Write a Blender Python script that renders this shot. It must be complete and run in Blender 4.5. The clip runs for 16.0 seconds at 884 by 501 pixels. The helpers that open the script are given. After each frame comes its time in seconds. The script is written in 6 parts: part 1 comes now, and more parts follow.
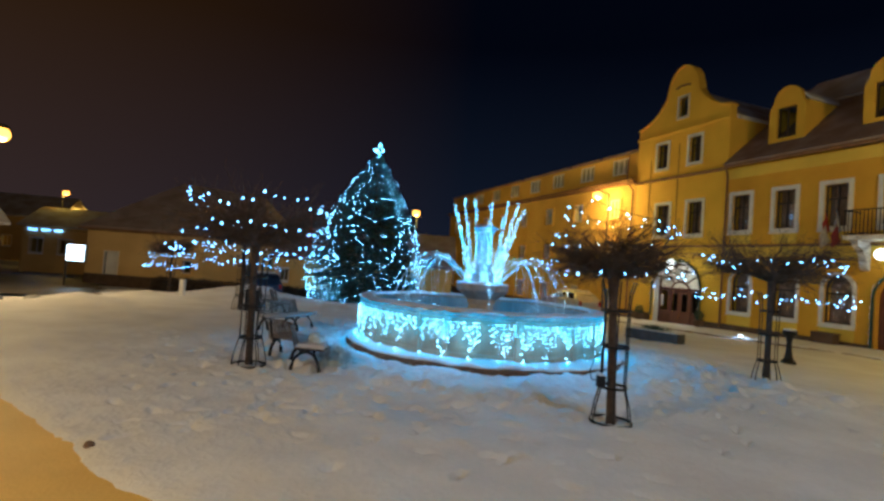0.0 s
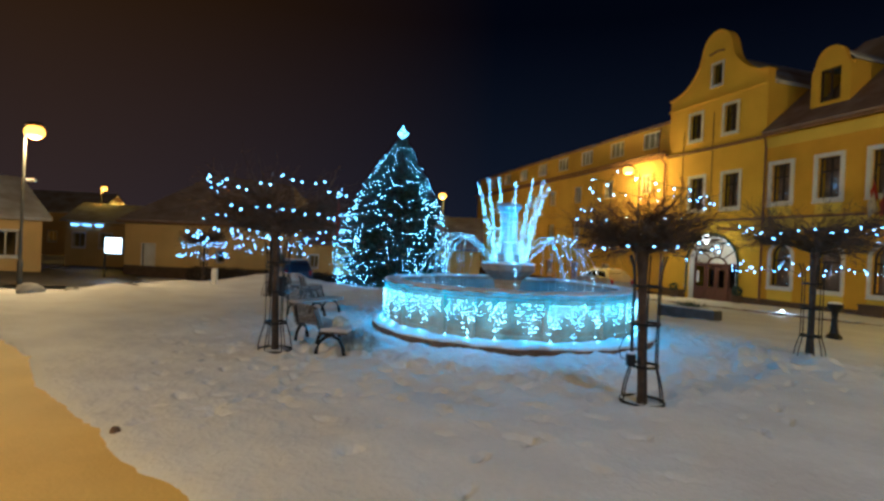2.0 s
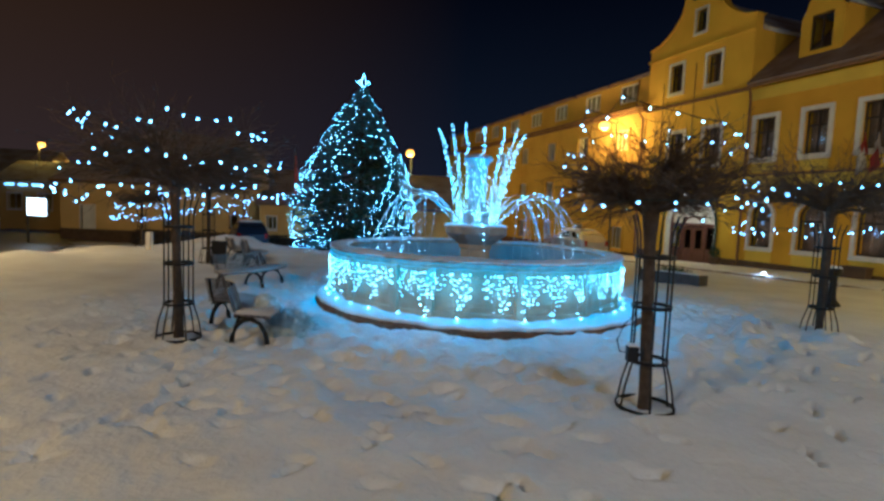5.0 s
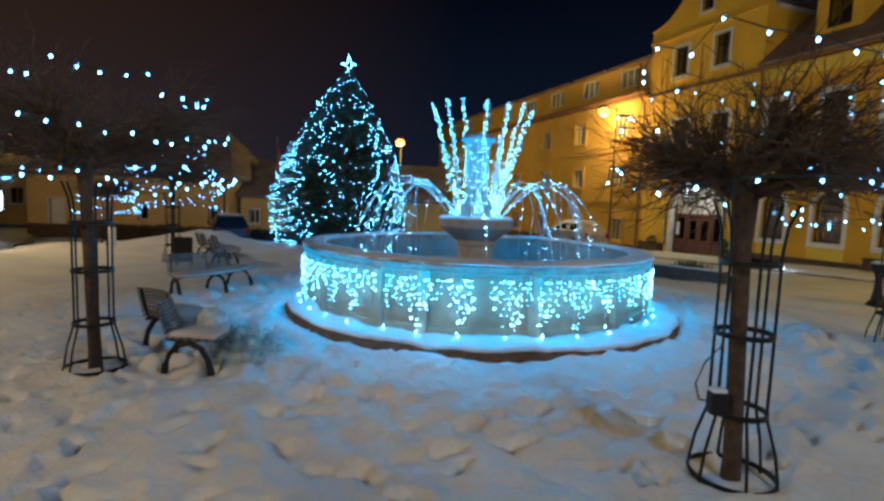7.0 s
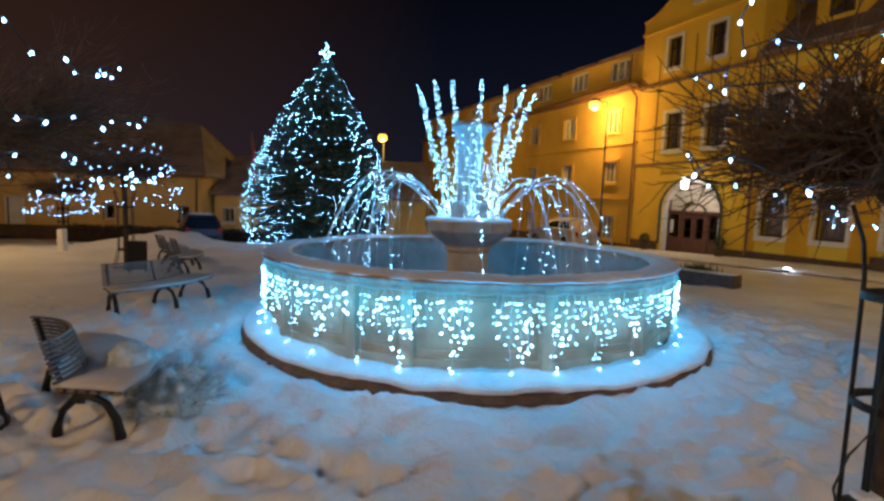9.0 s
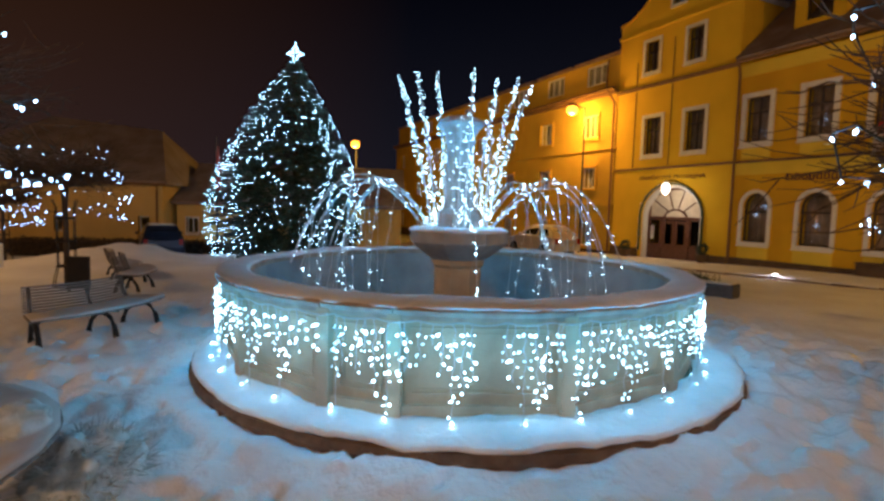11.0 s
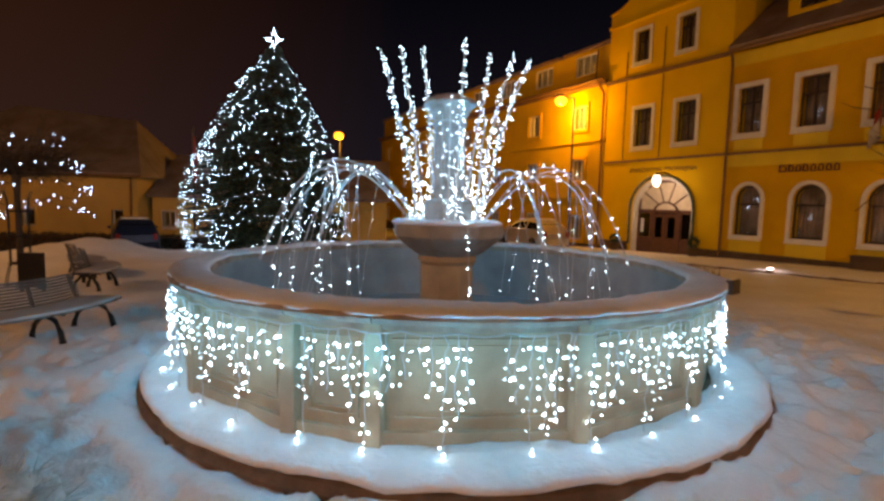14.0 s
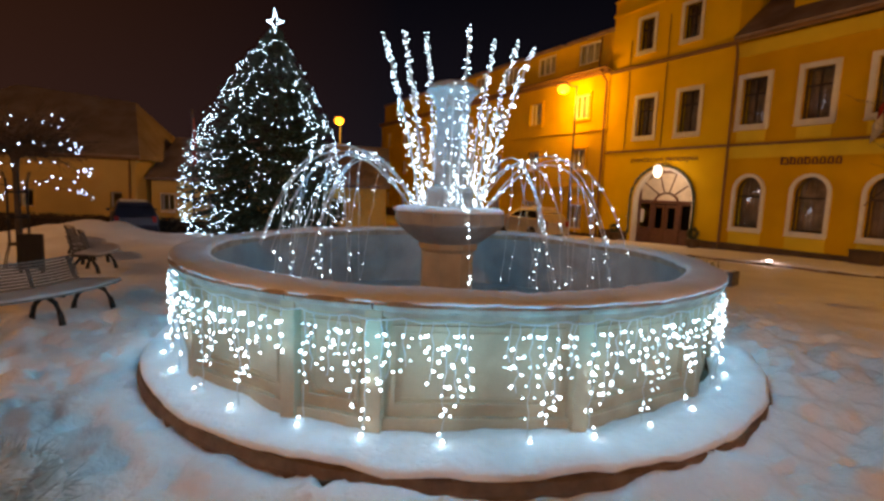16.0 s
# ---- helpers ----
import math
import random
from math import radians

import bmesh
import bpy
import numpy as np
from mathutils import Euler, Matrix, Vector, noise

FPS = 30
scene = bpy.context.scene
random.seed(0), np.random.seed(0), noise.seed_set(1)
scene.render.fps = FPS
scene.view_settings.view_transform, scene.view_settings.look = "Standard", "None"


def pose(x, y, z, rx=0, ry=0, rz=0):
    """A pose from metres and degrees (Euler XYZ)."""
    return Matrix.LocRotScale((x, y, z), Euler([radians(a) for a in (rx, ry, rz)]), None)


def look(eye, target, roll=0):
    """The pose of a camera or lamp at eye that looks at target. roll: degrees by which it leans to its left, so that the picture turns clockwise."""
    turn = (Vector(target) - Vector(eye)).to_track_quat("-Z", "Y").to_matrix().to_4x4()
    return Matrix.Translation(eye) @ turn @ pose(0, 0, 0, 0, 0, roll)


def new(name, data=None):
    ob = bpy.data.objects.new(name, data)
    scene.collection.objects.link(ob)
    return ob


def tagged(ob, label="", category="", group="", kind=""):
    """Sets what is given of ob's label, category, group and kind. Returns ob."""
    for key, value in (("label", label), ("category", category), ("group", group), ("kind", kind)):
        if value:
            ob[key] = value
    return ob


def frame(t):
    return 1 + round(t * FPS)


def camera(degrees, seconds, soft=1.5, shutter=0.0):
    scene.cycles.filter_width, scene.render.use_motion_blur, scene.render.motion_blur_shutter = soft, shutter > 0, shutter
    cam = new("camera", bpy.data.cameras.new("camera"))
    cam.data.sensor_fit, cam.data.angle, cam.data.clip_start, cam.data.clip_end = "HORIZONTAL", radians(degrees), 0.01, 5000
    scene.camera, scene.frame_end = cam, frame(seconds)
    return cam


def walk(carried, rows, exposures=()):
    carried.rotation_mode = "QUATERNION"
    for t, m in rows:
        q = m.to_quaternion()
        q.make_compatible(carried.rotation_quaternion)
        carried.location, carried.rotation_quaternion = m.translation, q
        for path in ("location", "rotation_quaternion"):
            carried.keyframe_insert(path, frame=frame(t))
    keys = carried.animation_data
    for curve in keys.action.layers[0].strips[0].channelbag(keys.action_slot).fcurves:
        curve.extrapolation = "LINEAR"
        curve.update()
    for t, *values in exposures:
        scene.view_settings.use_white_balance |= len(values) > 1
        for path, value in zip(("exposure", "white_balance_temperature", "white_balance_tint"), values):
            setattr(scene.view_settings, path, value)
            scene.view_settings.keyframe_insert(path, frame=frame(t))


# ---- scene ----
cam = camera(81.7, 16.0, soft=2.8)
PATH = [
    (0, (0.025, -0.046, 1.773), (0.037, 1.953, 1.834), 4.3),
    (0.5, (0.020, -0.029, 1.763), (-0.018, 1.970, 1.820), 4.3),
    (1, (0.039, -0.027, 1.766), (-0.030, 1.971, 1.818), 4.3),
    (1.5, (0.087, 0.013, 1.766), (0.003, 2.011, 1.812), 3.9),
    (2, (0.144, 0.124, 1.732), (0.045, 2.122, 1.721), 2.6),
    (2.5, (0.137, 0.326, 1.739), (0.037, 2.323, 1.702), 2.7),
    (3, (0.176, 0.535, 1.735), (0.125, 2.533, 1.682), 2.6),
    (3.5, (0.272, 0.804, 1.755), (0.238, 2.802, 1.682), 2.6),
    (4, (0.310, 1.138, 1.717), (0.285, 3.134, 1.602), 2.4),
    (4.5, (0.356, 1.459, 1.730), (0.355, 3.453, 1.586), 2.4),
    (7, (0.309, 3.256, 1.687), (0.362, 5.246, 1.498), 2.1),
    (7.5, (0.308, 3.610, 1.686), (0.377, 5.599, 1.487), 2.1),
    (8, (0.290, 3.923, 1.674), (0.364, 5.912, 1.480), 2.1),
    (8.5, (0.262, 4.197, 1.689), (0.350, 6.186, 1.495), 1.9),
    (9, (0.299, 4.463, 1.716), (0.413, 6.450, 1.517), 1.9),
    (11.5, (0.185, 5.602, 1.697), (0.421, 7.582, 1.539), 1.3),
    (12, (0.235, 5.805, 1.682), (0.484, 7.784, 1.528), 1.3),
    (12.5, (0.261, 5.953, 1.677), (0.516, 7.930, 1.521), 1.5),
    (13, (0.246, 6.035, 1.665), (0.509, 8.011, 1.509), 1.5),
    (13.5, (0.251, 6.031, 1.661), (0.521, 8.005, 1.492), 1.4),
    (14, (0.249, 6.011, 1.664), (0.520, 7.984, 1.475), 1.4),
    (14.5, (0.244, 6.020, 1.661), (0.518, 7.991, 1.457), 1.6),
    (15, (0.241, 6.020, 1.662), (0.516, 7.989, 1.444), 1.7),
    (15.5, (0.237, 6.016, 1.664), (0.511, 7.983, 1.433), 2.0),
    (16, (0.231, 6.019, 1.665), (0.507, 7.985, 1.427), 2.3),
]
EXPOSURES = [(0, 0.12, 4300, -3), (4.5, 0.10, 4150, -4), (8.0, 0.06, 4200, -2), (9, 0.0, 4900, 8), (11.5, -0.05, 5900, 18), (12, -0.05, 6100, 20), (13, -0.1, 7200, 29), (16, -0.15, 7500, 33)]
walk(cam, [(t, look(eye, target, roll)) for t, eye, target, roll in PATH], EXPOSURES)

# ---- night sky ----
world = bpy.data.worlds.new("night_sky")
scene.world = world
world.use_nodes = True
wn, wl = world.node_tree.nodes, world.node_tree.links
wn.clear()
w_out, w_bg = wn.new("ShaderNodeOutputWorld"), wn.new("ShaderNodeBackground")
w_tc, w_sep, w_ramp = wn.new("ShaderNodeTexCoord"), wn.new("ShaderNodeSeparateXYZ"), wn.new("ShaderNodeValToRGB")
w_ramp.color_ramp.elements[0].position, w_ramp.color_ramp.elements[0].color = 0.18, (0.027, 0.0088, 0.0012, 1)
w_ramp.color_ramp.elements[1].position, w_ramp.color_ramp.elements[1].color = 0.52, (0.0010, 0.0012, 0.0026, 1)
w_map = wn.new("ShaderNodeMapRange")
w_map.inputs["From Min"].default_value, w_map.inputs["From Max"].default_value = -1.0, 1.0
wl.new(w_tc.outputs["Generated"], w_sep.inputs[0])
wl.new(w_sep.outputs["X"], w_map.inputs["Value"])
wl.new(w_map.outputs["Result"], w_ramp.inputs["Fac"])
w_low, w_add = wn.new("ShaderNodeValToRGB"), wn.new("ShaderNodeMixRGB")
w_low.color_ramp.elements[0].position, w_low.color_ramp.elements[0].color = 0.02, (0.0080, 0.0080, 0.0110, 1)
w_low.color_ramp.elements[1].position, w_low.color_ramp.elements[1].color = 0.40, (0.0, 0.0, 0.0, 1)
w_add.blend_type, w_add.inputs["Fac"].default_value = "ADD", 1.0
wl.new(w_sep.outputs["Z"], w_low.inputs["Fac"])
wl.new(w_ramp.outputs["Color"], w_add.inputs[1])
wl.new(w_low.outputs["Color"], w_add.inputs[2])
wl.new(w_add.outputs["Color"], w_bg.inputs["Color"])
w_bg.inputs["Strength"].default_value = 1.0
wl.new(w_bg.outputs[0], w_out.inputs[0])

SODIUM = (1.0, 0.495, 0.04)
WARM = (1.0, 0.82, 0.70)
AMBER = (1.0, 0.51, 0.15)
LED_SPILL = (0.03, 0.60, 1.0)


def lamp(name, place, watts, colour, radius=0.15):
    data = bpy.data.lights.new(name, "POINT")
    data.energy, data.color, data.shadow_soft_size = watts, colour, radius
    ob = new(name, data)
    ob.location = place
    return ob


# ---- materials ----
def mat(name, colour, rough=0.8, metal=0.0, second=None, scale=3.0, bump=0.0, bump_scale=40.0, fine=0.0, spec=0.5, per_object=0.0):
    """A principled material: broad and fine variation of colour by noise, and a fine relief."""
    m = bpy.data.materials.new(name)
    m.use_nodes = True
    nt = m.node_tree
    n, l = nt.nodes, nt.links
    b = n["Principled BSDF"]
    b.inputs["Roughness"].default_value, b.inputs["Metallic"].default_value = rough, metal
    b.inputs["Specular IOR Level"].default_value = spec
    tc = n.new("ShaderNodeTexCoord")
    big, small = n.new("ShaderNodeTexNoise"), n.new("ShaderNodeTexNoise")
    big.inputs["Scale"].default_value, big.inputs["Detail"].default_value = scale, 6
    small.inputs["Scale"].default_value, small.inputs["Detail"].default_value = bump_scale, 4
    l.new(tc.outputs["Object"], big.inputs["Vector"])
    l.new(tc.outputs["Object"], small.inputs["Vector"])
    ramp = n.new("ShaderNodeValToRGB")
    ramp.color_ramp.elements[0].position, ramp.color_ramp.elements[1].position = 0.35, 0.68
    two = second or tuple(c * 0.82 for c in colour)
    ramp.color_ramp.elements[0].color, ramp.color_ramp.elements[1].color = (*two, 1), (*colour, 1)
    l.new(big.outputs["Fac"], ramp.inputs["Fac"])
    col = ramp.outputs["Color"]
    if fine or per_object:
        hsv, ma = n.new("ShaderNodeHueSaturation"), n.new("ShaderNodeMapRange")
        ma.inputs["To Min"].default_value, ma.inputs["To Max"].default_value = 1 - fine - per_object, 1 + fine + per_object
        if per_object:
            oi = n.new("ShaderNodeObjectInfo")
            l.new(oi.outputs["Random"], ma.inputs["Value"])
        else:
            l.new(small.outputs["Fac"], ma.inputs["Value"])
        l.new(ma.outputs["Result"], hsv.inputs["Value"])
        l.new(col, hsv.inputs["Color"])
        col = hsv.outputs["Color"]
    l.new(col, b.inputs["Base Color"])
    if bump:
        bp = n.new("ShaderNodeBump")
        bp.inputs["Strength"].default_value, bp.inputs["Distance"].default_value = bump, 0.02
        l.new(small.outputs["Fac"], bp.inputs["Height"])
        l.new(bp.outputs["Normal"], b.inputs["Normal"])
    return m


def glow(name, colour, strength):
    m = bpy.data.materials.new(name)
    m.use_nodes = True
    b = m.node_tree.nodes["Principled BSDF"]
    b.inputs["Base Color"].default_value = (*colour, 1)
    b.inputs["Emission Color"].default_value = (*colour, 1)
    b.inputs["Emission Strength"].default_value = strength
    return m


def glass(name, colour=(0.8, 0.85, 0.9), rough=0.02):
    m = bpy.data.materials.new(name)
    m.use_nodes = True
    b = m.node_tree.nodes["Principled BSDF"]
    b.inputs["Base Color"].default_value = (*colour, 1)
    b.inputs["Roughness"].default_value = rough
    b.inputs["Transmission Weight"].default_value = 1.0
    b.inputs["IOR"].default_value = 1.1
    return m


SNOW = mat("snow", (0.82, 0.83, 0.85), 0.65, second=(0.70, 0.70, 0.72), scale=0.9, bump=1.0, bump_scale=19, fine=0.07, spec=0.3)
SNOW_SOFT = mat("fresh_snow", (0.86, 0.87, 0.89), 0.7, second=(0.78, 0.79, 0.81), scale=4, bump=0.8, bump_scale=17, fine=0.05, spec=0.3)
STONE = mat("fountain_stone", (0.54, 0.43, 0.29), 0.8, second=(0.40, 0.31, 0.21), scale=3.5, bump=0.35, bump_scale=90, fine=0.10)
STONE_GREY = mat("grey_stone", (0.44, 0.44, 0.43), 0.8, second=(0.30, 0.30, 0.30), scale=4, bump=0.3, bump_scale=80, fine=0.10)
RIM_STONE = mat("rim_stone", (0.46, 0.38, 0.30), 0.8, second=(0.30, 0.24, 0.19), scale=7, bump=0.3, bump_scale=70, fine=0.1)
BASIN = mat("basin_plaster", (0.36, 0.40, 0.42), 0.7, second=(0.27, 0.30, 0.32), scale=2.5, bump=0.2, bump_scale=40, fine=0.06)
KERB = mat("platform_edge_stone", (0.20, 0.13, 0.08), 0.85, second=(0.11, 0.07, 0.045), scale=6, bump=0.5, bump_scale=40, fine=0.15)
YELLOW = mat("yellow_render", (0.82, 0.53, 0.012), 0.9, second=(0.72, 0.45, 0.010), scale=0.7, bump=0.25, bump_scale=60, fine=0.05, spec=0.15)
ORANGE = mat("orange_render", (0.74, 0.435, 0.008), 0.9, second=(0.62, 0.35, 0.007), scale=0.7, bump=0.25, bump_scale=60, fine=0.05, spec=0.15)
PALE = mat("pale_yellow_render", (0.82, 0.61, 0.05), 0.9, second=(0.72, 0.52, 0.04), scale=0.9, bump=0.2, bump_scale=60, fine=0.05, spec=0.15)
OCHRE = mat("ochre_render", (0.66, 0.43, 0.035), 0.92, second=(0.54, 0.34, 0.028), scale=0.5, bump=0.25, bump_scale=50, fine=0.06, spec=0.15)
BEIGE = mat("beige_render", (0.70, 0.50, 0.17), 0.92, second=(0.58, 0.40, 0.13), scale=0.5, bump=0.25, bump_scale=50, fine=0.06, spec=0.15)
PLINTH = mat("dark_plinth", (0.13, 0.085, 0.05), 0.9, second=(0.08, 0.05, 0.03), scale=2, bump=0.3, bump_scale=40)
TRIM = mat("white_trim", (0.78, 0.77, 0.72), 0.8, second=(0.68, 0.66, 0.61), scale=3, bump=0.1, bump_scale=60)
CORNICE = mat("brown_cornice", (0.26, 0.14, 0.06), 0.8, second=(0.18, 0.10, 0.04), scale=2)
ROOF = mat("roof_tiles_dusted_with_snow", (0.30, 0.24, 0.21), 0.85, second=(0.20, 0.13, 0.10), scale=1.2, bump=0.6, bump_scale=14, fine=0.15)
ROOF_DUST = mat("old_snow_on_tiles", (0.32, 0.27, 0.25), 0.85, second=(0.21, 0.16, 0.14), scale=0.9, bump=0.5, bump_scale=11, fine=0.12)
ROOF_SNOW = mat("snowy_roof", (0.70, 0.72, 0.76), 0.8, second=(0.42, 0.38, 0.36), scale=0.8, bump=0.4, bump_scale=9, fine=0.1)
WOOD = mat("dark_window_wood", (0.055, 0.035, 0.022), 0.5, second=(0.035, 0.022, 0.014), scale=8, bump=0.1)
WHITE_WOOD = mat("white_window_wood", (0.75, 0.73, 0.66), 0.5, second=(0.66, 0.63, 0.56), scale=6)
DOORWOOD = mat("brown_door_wood", (0.15, 0.06, 0.035), 0.45, second=(0.09, 0.035, 0.02), scale=9, bump=0.15, bump_scale=50)
GLASS = glass("window_glass")
CURTAIN = mat("brown_net_curtain", (0.42, 0.29, 0.19), 0.95, second=(0.24, 0.16, 0.10), scale=2.2, bump=0.3, bump_scale=25, fine=0.15)
# pale cloth whose colour stands in for light reflected by the panes
PANE_BACKING = mat("pale_pane_backing", (0.52, 0.46, 0.34), 0.9, second=(0.36, 0.31, 0.22), scale=1.7, bump=0.1, bump_scale=30, fine=0.08)
# near-black, so the lack of light inside is part of the colour
DARK = mat("unlit_interior", (0.035, 0.030, 0.028), 0.9, scale=2)
IRON = mat("black_iron", (0.022, 0.022, 0.024), 0.45, 0.6, scale=9, bump=0.2, bump_scale=120)
STEEL = mat("lamp_post_steel", (0.12, 0.12, 0.11), 0.5, 0.7, scale=6)
SLAT = mat("bench_slats", (0.18, 0.16, 0.15), 0.6, second=(0.11, 0.09, 0.08), scale=12, bump=0.2, bump_scale=60, per_object=0.15)
BARK = mat("tree_bark", (0.085, 0.060, 0.042), 0.9, second=(0.045, 0.032, 0.024), scale=14, bump=0.8, bump_scale=45, fine=0.2)
TWIG = mat("twig_bark", (0.10, 0.068, 0.045), 0.9, second=(0.055, 0.038, 0.027), scale=10, bump=0.3)
NEEDLE = mat("fir_needles", (0.050, 0.095, 0.065), 0.75, second=(0.026, 0.055, 0.037), scale=2.5, fine=0.25, bump_scale=12)
WIRE = mat("pale_cable", (0.62, 0.64, 0.64), 0.5, scale=9)
DARK_WIRE = mat("dark_cable", (0.02, 0.03, 0.025), 0.5, scale=9)
LED = glow("white_led", (0.50, 0.87, 1.0), 17.0)
LED_DIM = glow("turned_away_led", (0.50, 0.87, 1.0), 8.0)
LED_TREE = glow("tree_led", (0.45, 0.82, 1.0), 26.0)
LED_BLUE = glow("blue_white_led", (0.42, 0.68, 1.0), 14.0)
SODIUM_GLOW = glow("sodium_lamp_glass", (1.0, 0.36, 0.02), 5.5)
# packed gritted snow; the strong yellow is sodium lamp light put into its colour
GRIT = mat("gritted_snow_lamp_yellow", (0.82, 0.56, 0.10), 0.6, second=(0.71, 0.47, 0.08), scale=1.1, bump=0.4, bump_scale=35, fine=0.08)
ASPHALT = mat("wet_asphalt", (0.055, 0.05, 0.045), 0.5, second=(0.03, 0.028, 0.026), scale=1.5, bump=0.4, bump_scale=60)


# ---- building helpers ----
def part(name, bm, material, parent=None, label="", smooth=False):
    me = bpy.data.meshes.new(name)
    bmesh.ops.recalc_face_normals(bm, faces=bm.faces)
    bm.to_mesh(me)
    bm.free()
    if smooth:
        for p in me.polygons:
            p.use_smooth = True
    me.materials.append(material)
    ob = new(name, me)
    ob.parent = parent
    if material is GLASS:
        ob.visible_shadow = False
    if label:
        tagged(ob, label)
    return ob


def empty(name, m, label, category, group="", kind=""):
    ob = new(name)
    ob.empty_display_size = 0.1
    ob.matrix_basis = m
    return tagged(ob, label, category, group, kind)


def box(bm, x0, x1, y0, y1, z0, z1, bevel=0.0, m=None):
    r = bmesh.ops.create_cube(bm, size=1.0)
    mt = Matrix.Translation(((x0 + x1) / 2, (y0 + y1) / 2, (z0 + z1) / 2)) @ Matrix.Diagonal((abs(x1 - x0), abs(y1 - y0), abs(z1 - z0), 1))
    bmesh.ops.transform(bm, matrix=(m @ mt) if m else mt, verts=r["verts"])
    if bevel:
        es = list({e for v in r["verts"] for e in v.link_edges})
        bmesh.ops.bevel(bm, geom=es, offset=bevel, segments=2, affect="EDGES", profile=0.6)
    return bm


def boxed(*a, **k):
    return box(bmesh.new(), *a, **k)


def tube(bm, pts, radii, sides=6, cap=True):
    """A tube along points, with a radius at each of them."""
    pts = [Vector(p) for p in pts]
    if not hasattr(radii, "__len__"):
        radii = [radii] * len(pts)
    rings = []
    for i, p in enumerate(pts):
        way = (pts[min(i + 1, len(pts) - 1)] - pts[max(i - 1, 0)]).normalized()
        side = way.cross(Vector((0, 0, 1)) if abs(way.z) < 0.9 else Vector((1, 0, 0))).normalized()
        up = side.cross(way)
        rings.append([bm.verts.new(p + radii[i] * (math.cos(a) * side + math.sin(a) * up)) for a in [2 * math.pi * k / sides for k in range(sides)]])
    for a, b in zip(rings, rings[1:]):
        for k in range(sides):
            bm.faces.new((a[k], a[(k + 1) % sides], b[(k + 1) % sides], b[k]))
    if cap and sides > 2:
        bm.faces.new(rings[0][::-1])
        bm.faces.new(rings[-1])
    return bm


def lathe(bm, profile, sides=48, phase=0.0, closed=False):
    """A body of revolution about z from (radius, height) pairs; closed: the profile is a loop."""
    rings = [[bm.verts.new((r * math.cos(phase + 2 * math.pi * k / sides), r * math.sin(phase + 2 * math.pi * k / sides), z)) for k in range(sides)] for r, z in profile]
    for a, b in zip(rings, rings[1:] + (rings[:1] if closed else [])):
        for k in range(sides):
            bm.faces.new((a[k], a[(k + 1) % sides], b[(k + 1) % sides], b[k]))
    if not closed:
        bm.faces.new(rings[0][::-1])
        bm.faces.new(rings[-1])
    return bm


def ground_height(x, y):
    """The fall of the square towards its far side."""
    near, far_w = np.clip(y - 15.0, 0, 30.0), np.clip((2.0 - x) / 6.0, 0, 1)
    west = np.clip(-x - 5.0, 0, 10.0) * np.clip((y - 10.0) / 5.0, 0, 1)
    return -0.033 * near - 0.032 * far_w * np.clip(y - 24.0, 0, 10.0) - 0.023 * west


def gz(x, y):
    return float(ground_height(x, y))


def arch_top(xa, xb, spring, rise):
    c, h = (xa + xb) / 2, (xb - xa) / 2
    return lambda x: spring + rise * math.sqrt(max(0.0, 1 - ((x - c) / h) ** 2))


def flat_top(z):
    return lambda x: z


def wall(bm, x0, x1, z0, top, thick, openings=(), step=0.0, y0=0.0):
    """A wall in the xz plane, y0 to y0 + thick, with openings (xa, xb, low, top function) cut right through it."""
    xs = {x0, x1}
    for xa, xb, lo, hi in openings:
        xs |= {xa, xb}
        if abs(hi((xa + xb) / 2) - hi(xa + 1e-6)) > 1e-3:
            xs |= {xa + (xb - xa) * (1 - math.cos(math.pi * k / 16)) / 2 for k in range(1, 16)}
    if step:
        xs |= {x0 + (x1 - x0) * k / int((x1 - x0) / step) for k in range(1, int((x1 - x0) / step))}
    xs = sorted(x for x in xs if x0 - 1e-6 <= x <= x1 + 1e-6)
    levels = sorted({round(o[2], 4) for o in openings} | {round(o[3]((o[0] + o[1]) / 2), 4) for o in openings})
    for a, b in zip(xs, xs[1:]):
        if b - a < 1e-4:
            continue
        mid = (a + b) / 2
        cuts = sorted([(lo, hi) for xa, xb, lo, hi in openings if xa < mid < xb], key=lambda c: c[0])
        edges, low = [], (lambda x: z0)
        for lo, hi in cuts:
            edges.append((low, (lambda x, v=lo: v)))
            low = hi
        edges.append((low, top))
        pieces = []
        for f, g in edges:
            if g(mid) - f(mid) < 1e-3:
                continue
            for s in levels:
                if max(f(a), f(b)) + 1e-3 < s < min(g(a), g(b)) - 1e-3:
                    pieces.append((f, (lambda x, v=s: v)))
                    f = (lambda x, v=s: v)
            pieces.append((f, g))
        for f, g in pieces:
            v = [bm.verts.new(p) for p in ((a, y0, f(a)), (b, y0, f(b)), (b, y0, g(b)), (a, y0, g(a)), (a, y0 + thick, f(a)), (b, y0 + thick, f(b)), (b, y0 + thick, g(b)), (a, y0 + thick, g(a)))]
            for q in ((0, 1, 2, 3), (5, 4, 7, 6), (4, 0, 3, 7), (1, 5, 6, 2), (3, 2, 6, 7), (4, 5, 1, 0)):
                bm.faces.new([v[i] for i in q])
    bmesh.ops.remove_doubles(bm, verts=bm.verts, dist=0.0005)
    return bm


